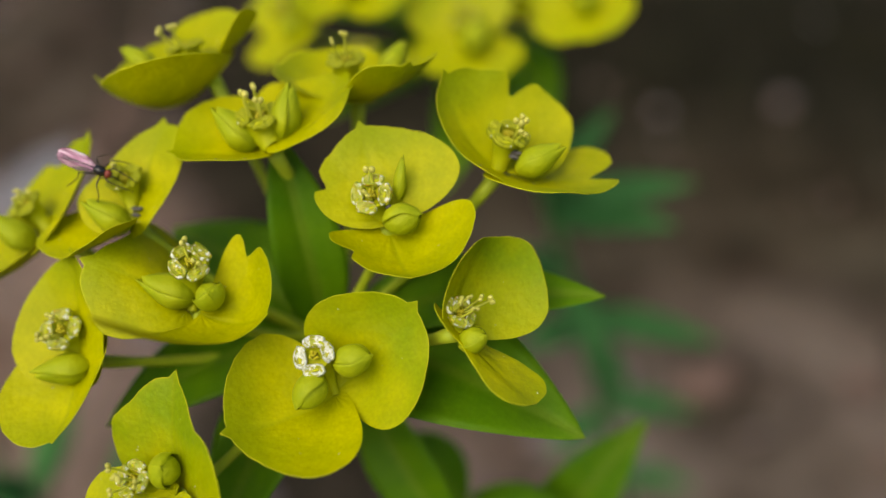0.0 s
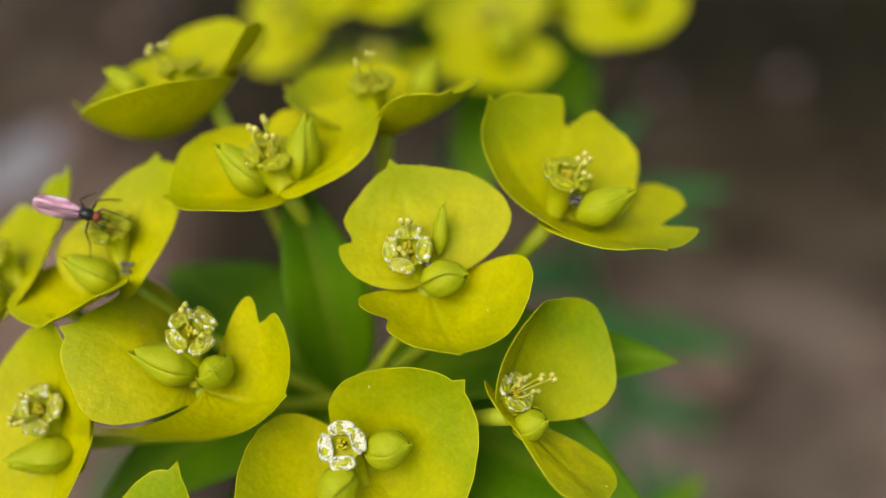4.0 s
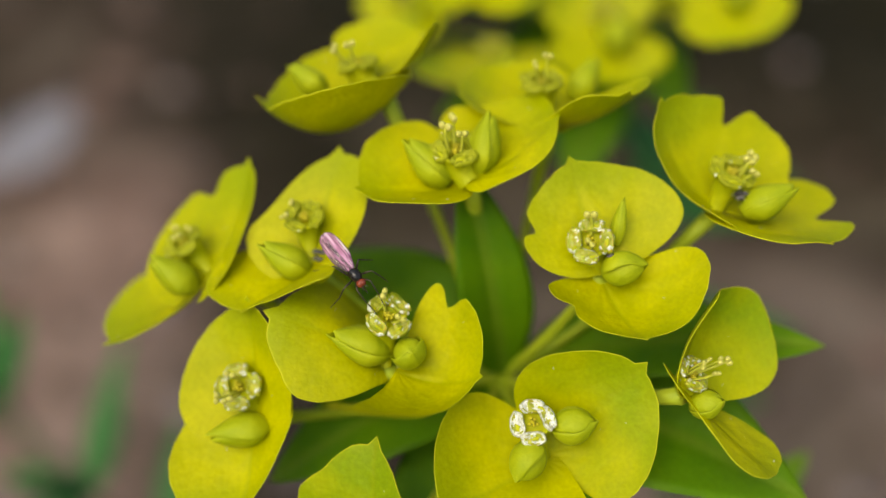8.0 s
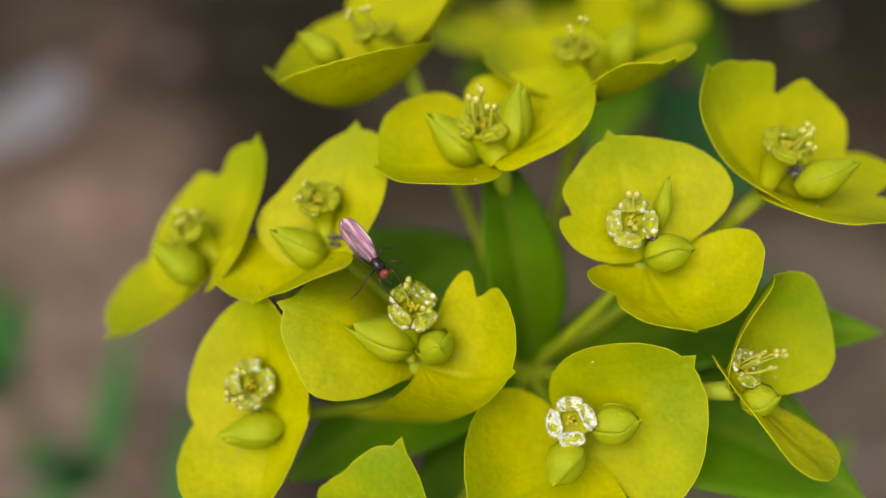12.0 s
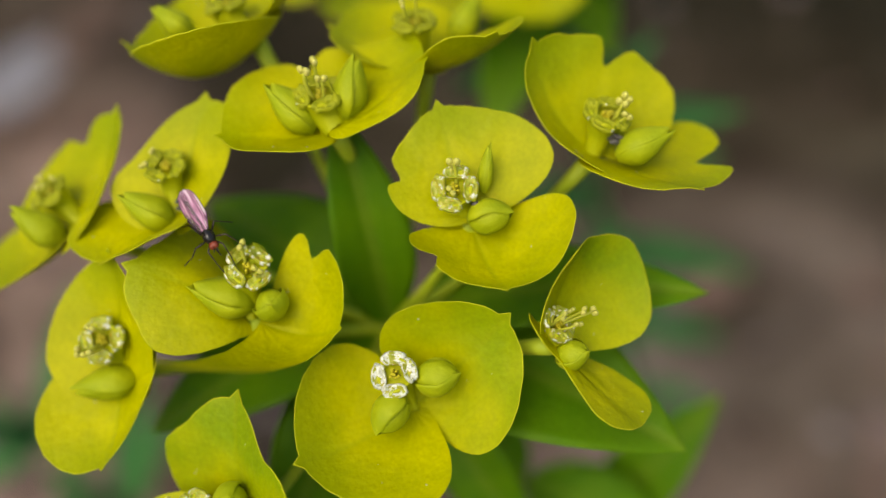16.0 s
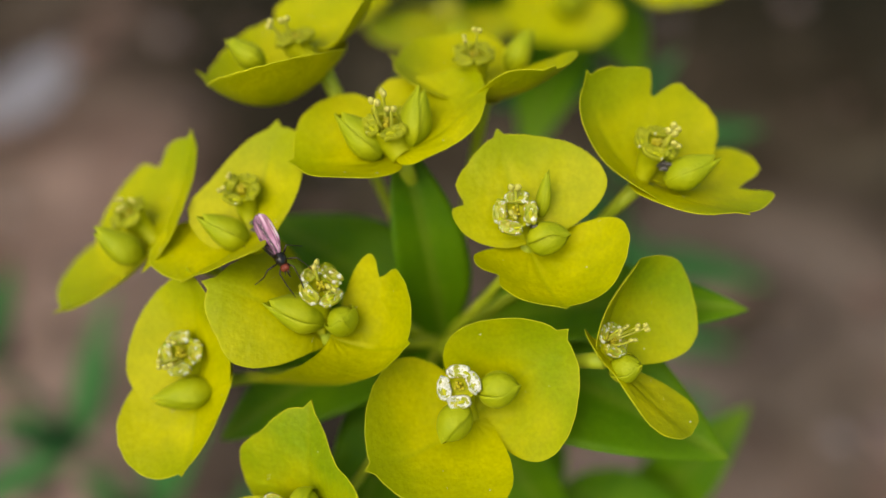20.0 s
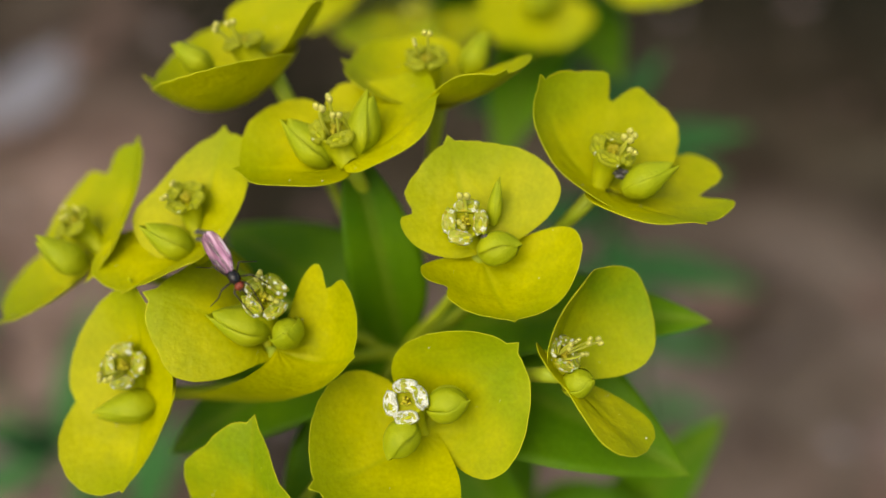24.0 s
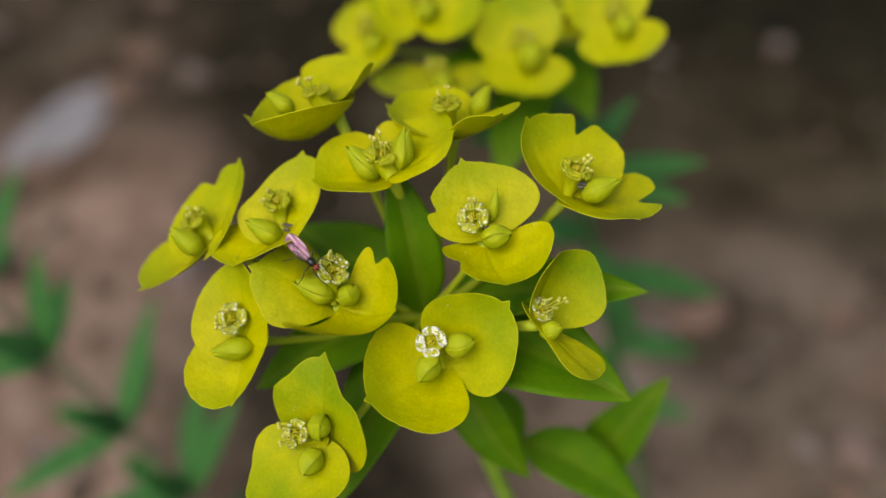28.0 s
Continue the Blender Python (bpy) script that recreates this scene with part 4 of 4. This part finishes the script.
spurge_head(rear_spurge, (24.0, 61.8, 13.7), 'blurred yellow-green spurge flower head of the plant behind',
    [
        dict(root=(0.00, 0.00, 0.00), reach=(-6.1, 5.4, 5.4), face=(0.05, -0.68, 0.73), width=15.0, cup=0.15, fold=0.00, skew=0.00, back=0.10, broad=0.04, point=1, green=0.45, notches=()),
        dict(root=(0.00, 0.00, 0.00), reach=(3.7, -5.8, -1.6), face=(0.10, -0.20, 0.97), width=15.0, cup=0.15, fold=0.00, skew=0.00, back=0.10, broad=0.04, point=1, green=0.35, notches=()),
    ],
    cyathium=((23.6, 62.5, 16.5), (0.00, -0.25, 0.97), 1.10), stamens=3, length=1.0, sag=(0.0, 0.0, 0.0), wet=0,
    buds=[((25.0, 59.5, 14.9), (0.30, -0.43, 0.85), 1.10)])
spurge_leaf(rear_spurge, (22.4, 69.1, 1.2), (-9.5, -28.6, -11.6), (-0.04, -0.37, 0.93), 12.0, 0.10, LEAF)
spurge_leaf(rear_spurge, (23.0, 69.1, 1.2), (8.2, -16.9, -5.6), (0.03, -0.30, 0.95), 11.0, 0.10, LEAF)
spurge_leaf(rear_spurge, (21.9, 69.5, 1.6), (-27.7, -18.9, -4.8), (0.00, -0.25, 0.97), 11.0, 0.10, LEAF)
spurge_leaf(rear_spurge, (22.4, 69.9, 2.0), (-35.0, -0.4, 5.3), (0.14, -0.36, 0.92), 11.0, 0.10, LEAF)
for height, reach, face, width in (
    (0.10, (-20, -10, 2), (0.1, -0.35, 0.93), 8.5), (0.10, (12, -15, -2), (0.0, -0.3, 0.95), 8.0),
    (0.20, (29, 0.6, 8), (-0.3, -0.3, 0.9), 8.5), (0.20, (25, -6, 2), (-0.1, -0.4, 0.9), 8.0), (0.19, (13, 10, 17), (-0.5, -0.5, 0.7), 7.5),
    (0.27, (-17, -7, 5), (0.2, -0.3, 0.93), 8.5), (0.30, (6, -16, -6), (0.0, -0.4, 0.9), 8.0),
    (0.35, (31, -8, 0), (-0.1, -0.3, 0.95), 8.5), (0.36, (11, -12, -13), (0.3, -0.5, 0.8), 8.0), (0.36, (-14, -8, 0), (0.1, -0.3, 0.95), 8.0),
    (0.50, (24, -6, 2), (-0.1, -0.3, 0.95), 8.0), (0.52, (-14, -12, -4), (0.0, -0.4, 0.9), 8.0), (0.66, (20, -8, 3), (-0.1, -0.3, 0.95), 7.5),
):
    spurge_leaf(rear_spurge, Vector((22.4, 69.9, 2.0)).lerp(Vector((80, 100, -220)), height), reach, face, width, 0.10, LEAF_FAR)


# ---- the herb and litter on the ground ----
def herb(label, points, leaves, mat):
    """A lax wild herb: a thin stem through points in metres, narrow leaves in pairs."""
    root = new("wild_herb")
    foot = Vector(points[0])
    root.matrix_basis = Matrix.Translation(foot)
    tagged(root, label, "plant")
    way = [Vector(p) for p in points]
    n = len(way)
    v, f = tube([p - foot for p in way], [0.0019 - 0.0007 * i / (n - 1) for i in range(n)], 8)
    under("stem", mesh_of("stem", v, f, STEM_DULL), root, Matrix.Translation(foot))
    for at, reach, face, width in leaves:
        LEAF_COUNT[0] += 1
        me = leaf_mesh(Vector(reach).length, width, 0.12, mat, LEAF_COUNT[0])
        under("leaf", me, root, axes_of(at, reach, face))
    return root


def wild_herb(label, points, nodes, length, seed):
    """Whorls of narrow leaves at nodes along the stem, with a few single ones between."""
    r = random.Random(seed)
    way = [Vector(p) for p in points]
    leaves = []
    for node_at in nodes:
        i = min(int(node_at), len(way) - 2)
        at = way[i].lerp(way[i + 1], node_at - i)
        d = (way[i + 1] - way[i]).normalized()
        side = d.cross(Vector((0, 0, 1))).normalized()
        up = side.cross(d)
        first = r.uniform(0, 6)
        for k in range(5):
            a = first + 2 * math.pi * k / 5 + r.uniform(-0.25, 0.25)
            reach = (d * r.uniform(0.25, 0.7) + side * math.cos(a) + up * math.sin(a) * 0.7).normalized() * length * r.uniform(0.8, 1.2)
            leaves.append((at, reach, (reach.x * -0.1, -0.5, 1), length * r.uniform(0.20, 0.27)))
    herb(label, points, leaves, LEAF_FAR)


wild_herb("lax green wild herb with whorled narrow leaves, leaning over earth", [(-0.005, 0.012, 0.0), (-0.022, 0.018, 0.045), (-0.043, 0.028, 0.087), (-0.064, 0.040, 0.108), (-0.085, 0.055, 0.122), (-0.111, 0.073, 0.140), (-0.135, 0.088, 0.150), (-0.160, 0.102, 0.155)], (2.1, 2.9, 3.7, 4.5, 5.2, 6.0, 6.8), 0.031, 5)


def stone(label, centre, radii, mat, seed):
    r = random.Random(seed)
    v, f = ball((0, 0, 0), radii, Euler((r.uniform(-0.2, 0.2), r.uniform(-0.2, 0.2), r.uniform(0, 3))).to_matrix(), 14, 20, 0.0)
    v = [q * (1 + 0.20 * noise.noise(q * (1.1 / max(radii)) + Vector((seed, 0, 0))) + 0.06 * noise.noise(q * (4 / max(radii)))) for q in v]
    ob = new("stone", mesh_of("stone", v, f, mat))
    ob.matrix_basis = Matrix.Translation(centre)
    tagged(ob, label, "stone", group="stones on the ground")


stone("low greyish-lilac stone half sunk in the earth", (-0.200, 0.330, -0.002), (0.044, 0.025, 0.011), STONE, 3)
stone("small greyish-lilac stone beside a larger one", (-0.180, 0.294, -0.002), (0.028, 0.015, 0.007), STONE, 8)
stone("low grey stone half sunk in the earth", (0.100, 0.152, -0.003), (0.026, 0.013, 0.006), STONE_DIM, 4)
stone("flat lilac-grey stone half sunk in the earth", (0.150, 0.135, -0.003), (0.026, 0.012, 0.005), STONE_DIM, 9)
stone("flat lilac-grey stone half sunk in the earth", (0.185, 0.165, -0.003), (0.024, 0.011, 0.005), STONE_DIM, 14)
for k, (x, y, big) in enumerate(((-0.150, 0.116, 0.020), (-0.172, 0.150, 0.017), (-0.158, 0.196, 0.018), (-0.190, 0.215, 0.015), (-0.128, 0.142, 0.012))):
    stone("low reddish stone half sunk in the earth", (x, y, -0.003), (big, big * 0.75, big * 0.2), STONE_RED, 11 + k)


def gravel():
    """Pebbles, clods and crumbs strewn over the earth, too many to count."""
    r = random.Random(21)
    pieces = []
    for k in range(1500):
        x, y = r.uniform(-0.45, 0.45), r.uniform(-0.12, 0.62)
        size = 0.0030 * math.exp(r.gauss(0, 0.6))
        if x < -0.09 and r.random() < 0.5:
            size *= 1.5
        size = min(size, 0.012)
        if y + 0.05 * x > 0.24 and x > -0.13:
            size *= 0.45
        radii = (size * r.uniform(0.8, 1.5), size * r.uniform(0.7, 1.1), size * r.uniform(0.4, 0.75))
        turn = Euler((r.uniform(-0.3, 0.3), r.uniform(-0.3, 0.3), r.uniform(0, 3.1))).to_matrix()
        z = 0.010 * noise.noise(Vector((x * 9, y * 9, 1))) + 0.004 * noise.noise(Vector((x * 40, y * 40, 5)))
        pieces.append(ball((x, y, z + radii[2] * 0.3), radii, turn, 5, 8, 0.45))
    ob = new("gravel", mesh_of("gravel", *joined(pieces), GRAVEL))
    tagged(ob, "small reddish, grey and brown pebbles and clods strewn over the earth", "gravel", kind="stuff")


gravel()


# ---- the fly ----
def fly():
    """A small long-legged fly. Head to x, up to z; sizes in millimetres."""
    root = new("fly")
    tagged(root, "small dark fly with red eyes and pink-sheened folded wings", "fly")

    def put(name, pieces, mat, parent=root, label=""):
        v, f = joined(pieces)
        return under(name, mesh_of(name, [q * MM for q in v], f, mat), parent, Matrix.Identity(4), label)

    put("thorax", [ball((0.08, 0, 0.08), (0.78, 0.56, 0.64), None, 10, 14), ball((-0.62, 0, 0.12), (0.28, 0.3, 0.26), None, 6, 10)], FLY_BODY, root, "glossy black humped thorax")
    rings = [(-0.5, 0.30), (-0.8, 0.38), (-1.2, 0.40), (-1.6, 0.38), (-2.0, 0.34), (-2.4, 0.27), (-2.8, 0.17), (-3.0, 0.05)]
    put("abdomen", [tube([(x, 0, -0.12 - 0.05 * (x + 0.5) ** 2 * 0.3) for x, _ in rings], [q for _, q in rings], 12)], FLY_ABDOMEN)
    head = put("head", [ball((0.96, 0, 0.02), (0.40, 0.44, 0.42), None, 8, 12)], FLY_EYE, root, "round reddish-brown head")
    put("eye", [ball((1.00, 0.14, 0.05), (0.36, 0.30, 0.40), None, 8, 12)], FLY_EYE, head, "brownish-red compound eye")
    put("eye", [ball((1.00, -0.14, 0.05), (0.36, 0.30, 0.40), None, 8, 12)], FLY_EYE, head, "brownish-red compound eye")
    put("proboscis", [tube(bow((1.2, 0, -0.2), (1.65, 0, -1.25), (0.08, 0, 0), 4), [0.09, 0.08, 0.07, 0.06, 0.05], 6)], FLY_LEG, head)
    for s in (1, -1):
        put("antenna", [tube(bow((1.28, 0.1 * s, 0.16), (1.72, 0.26 * s, 0.30), (0, 0, 0.05), 3), [0.07, 0.05, 0.035, 0.02], 5)], FLY_LEG, head)
        rows, verts, faces = 14, [], []
        for i in range(rows + 1):
            q = i / rows
            wide = 0.76 * min(1.0, 0.28 + 2.2 * q) * math.sqrt(max(0.0, 1 - max(0.0, (q - 0.55) / 0.45) ** 2.4)) + 0.01
            for k in range(7):
                y = (k / 6 - 0.45) * 2 * wide * 0.86
                verts.append(Vector((-0.40 - 4.2 * q, s * (0.16 - 0.02 * q) + y * s, 0.46 + 0.10 * q - 0.14 * abs(y) + 0.03 * math.sin(k * 2.6) + (0.09 if s > 0 else 0))))
        for i in range(rows):
            for k in range(6):
                a = i * 7 + k
                faces.append((a, a + 1, a + 8, a + 7) if s > 0 else (a, a + 7, a + 8, a + 1))
        lift = [p + Vector((0, 0, -0.02)) for p in verts]
        n = len(verts)
        edge = [i * 7 for i in range(rows + 1)] + [rows * 7 + k for k in range(1, 7)] + [i * 7 + 6 for i in range(rows - 1, -1, -1)]
        shell = faces + [tuple(n + i for i in q[::-1]) for q in faces] + [(a, b, n + b, n + a) for a, b in zip(edge, edge[1:])]
        wing = put("wing", [(verts + lift, shell)], FLY_WING, root, "clear wing with a pink and violet sheen")
        for k in (0, 1, 2, 4, 5, 6):
            line = [verts[i * 7 + k] + Vector((0, 0, 0.015)) for i in range(0, rows + (1 if k in (0, 6) else 0), 1)]
            put("vein", [tube(line, [0.036 if k in (0, 6) else 0.030] * len(line), 4)], FLY_VEIN, wing)
    feet = {"front": ((0.55, 0.30, -0.35), (1.30, 0.75, 0.10), (2.30, 0.70, -0.95), (3.45, 0.50, -1.75)),
            "middle": ((0.15, 0.40, -0.40), (0.45, 1.60, 0.15), (0.50, 2.50, -1.25), (0.35, 3.70, -2.40)),
            "hind": ((-0.35, 0.38, -0.35), (-1.90, 1.10, 0.40), (-2.40, 1.60, -0.90), (-3.60, 2.90, -2.10))}
    # on its left side the fly draws the feet in and grips the cup
    gripping = {"front": feet["front"],
                "middle": ((0.15, 0.40, -0.40), (0.70, 1.35, 0.25), (1.30, 1.75, -0.60), (1.90, 2.05, -1.60)),
                "hind": ((-0.35, 0.38, -0.35), (-0.80, 1.05, 0.35), (-0.70, 1.60, -0.60), (-0.60, 2.20, -1.60))}
    for where in feet:
        for s in (1, -1):
            joints = (gripping if s > 0 else feet)[where]
            pts = [Vector((x + (0.25 if s < 0 and where == "hind" else 0), y * s * (1.0 if s > 0 else 0.9), z)) for x, y, z in joints]
            way = [pts[0], pts[0].lerp(pts[1], 0.5), pts[1], pts[1].lerp(pts[2], 0.5), pts[2], pts[2].lerp(pts[3], 0.5), pts[3]]
            put("leg", [tube(way, [0.08, 0.10, 0.07, 0.062, 0.055, 0.048, 0.042], 6)], FLY_LEG)
    return root


insect = fly()



def motions():
    walk(insect, [
        (0.0, pose(-0.02065, 0.00038, 0.24301, 36.7, 13.2, -19.9)),
        (0.5, pose(-0.02066, 0.00037, 0.24297, 36.8, 12.0, -18.8)),
        (1.0, pose(-0.02056, 0.00060, 0.24323, 37.0, 9.5, -16.7)),
        (1.5, pose(-0.02012, 0.00045, 0.24307, 37.0, 8.8, -16.1)),
        (2.0, pose(-0.01939, 0.00068, 0.24333, 37.0, 8.6, -16.4)),
        (2.5, pose(-0.02086, 0.00104, 0.24371, 36.9, 8.7, -16.8)),
        (4.5, pose(-0.01940, 0.00047, 0.24305, 37.2, 5.4, -12.7)),
        (5.0, pose(-0.01778, -0.00024, 0.24228, 37.1, 6.3, -14.6)),
        (5.5, pose(-0.01893, -0.00023, 0.24228, 36.5, 10.3, -20.1)),
        (6.0, pose(-0.01735, -0.00069, 0.24185, 36.0, 12.4, -23.5)),
        (6.1, pose(-0.01434, -0.00427, 0.24144, 20.7, 21.9, -50.0)),
        (6.5, pose(-0.01445, -0.00494, 0.24070, 20.4, 20.9, -50.7)),
        (7.0, pose(-0.01449, -0.00494, 0.24070, 20.5, 20.1, -50.6)),
        (7.5, pose(-0.01428, -0.00511, 0.24054, 20.4, 19.9, -50.7)),
        (8.0, pose(-0.01408, -0.00514, 0.24052, 21.0, 20.1, -49.4)),
        (8.5, pose(-0.01415, -0.00515, 0.24049, 21.5, 19.6, -48.2)),
        (9.0, pose(-0.01397, -0.00517, 0.24048, 21.5, 19.8, -48.4)),
        (9.5, pose(-0.01394, -0.00532, 0.24032, 21.3, 20.1, -48.7)),
        (10.0, pose(-0.01394, -0.00539, 0.24026, 21.3, 20.2, -48.6)),
        (10.5, pose(-0.01385, -0.00535, 0.24029, 21.6, 19.7, -48.1)),
        (11.0, pose(-0.01398, -0.00521, 0.24044, 21.6, 19.6, -48.0)),
        (11.5, pose(-0.01404, -0.00525, 0.24038, 21.4, 19.8, -48.4)),
        (12.0, pose(-0.01396, -0.00522, 0.24040, 20.7, 20.6, -50.0)),
        (12.5, pose(-0.01413, -0.00511, 0.24049, 20.5, 20.8, -50.5)),
        (14.5, pose(-0.01421, -0.00516, 0.24042, 17.2, 23.1, -57.6)),
        (15.0, pose(-0.01423, -0.00548, 0.24012, 17.2, 23.1, -57.5)),
        (15.5, pose(-0.01432, -0.00557, 0.24004, 18.0, 22.6, -55.9)),
        (16.0, pose(-0.01423, -0.00573, 0.23989, 17.7, 22.9, -56.5)),
        (16.5, pose(-0.01430, -0.00582, 0.23981, 17.8, 22.8, -56.2)),
        (17.0, pose(-0.01429, -0.00579, 0.23984, 17.6, 22.9, -56.7)),
        (17.5, pose(-0.01434, -0.00563, 0.23999, 17.3, 23.0, -57.3)),
        (18.0, pose(-0.01445, -0.00577, 0.23985, 17.0, 23.2, -57.9)),
        (18.5, pose(-0.01448, -0.00573, 0.23988, 17.1, 23.2, -57.8)),
        (19.0, pose(-0.01443, -0.00574, 0.23988, 16.8, 23.3, -58.4)),
        (19.5, pose(-0.01457, -0.00575, 0.23987, 16.4, 23.6, -59.2)),
        (20.0, pose(-0.01469, -0.00588, 0.23975, 16.3, 23.7, -59.3)),
        (20.5, pose(-0.01463, -0.00589, 0.23973, 17.0, 23.3, -57.9)),
        (21.0, pose(-0.01467, -0.00602, 0.23962, 17.7, 22.7, -56.5)),
        (21.5, pose(-0.01464, -0.00599, 0.23965, 18.0, 22.4, -55.9)),
        (23.5, pose(-0.01295, -0.00758, 0.24099, 19.3, 22.4, -53.1)),
        (24.0, pose(-0.01309, -0.00808, 0.24124, 18.9, 22.8, -53.9)),
        (24.5, pose(-0.01288, -0.00811, 0.24122, 17.9, 23.5, -56.1)),
        (25.0, pose(-0.01299, -0.00807, 0.24127, 18.1, 23.5, -55.6)),
        (25.5, pose(-0.01314, -0.00826, 0.24108, 19.3, 22.3, -53.0)),
        (26.0, pose(-0.01332, -0.00823, 0.24111, 20.6, 21.4, -50.3)),
        (26.5, pose(-0.01373, -0.00814, 0.24122, 21.6, 20.4, -47.9)),
        (27.0, pose(-0.01341, -0.00834, 0.24100, 22.1, 20.4, -46.8)),
        (27.5, pose(-0.01353, -0.00852, 0.24079, 22.9, 19.6, -45.0)),
        (28.0, pose(-0.01349, -0.00883, 0.24047, 23.2, 19.4, -44.1)),
    ])


motions()
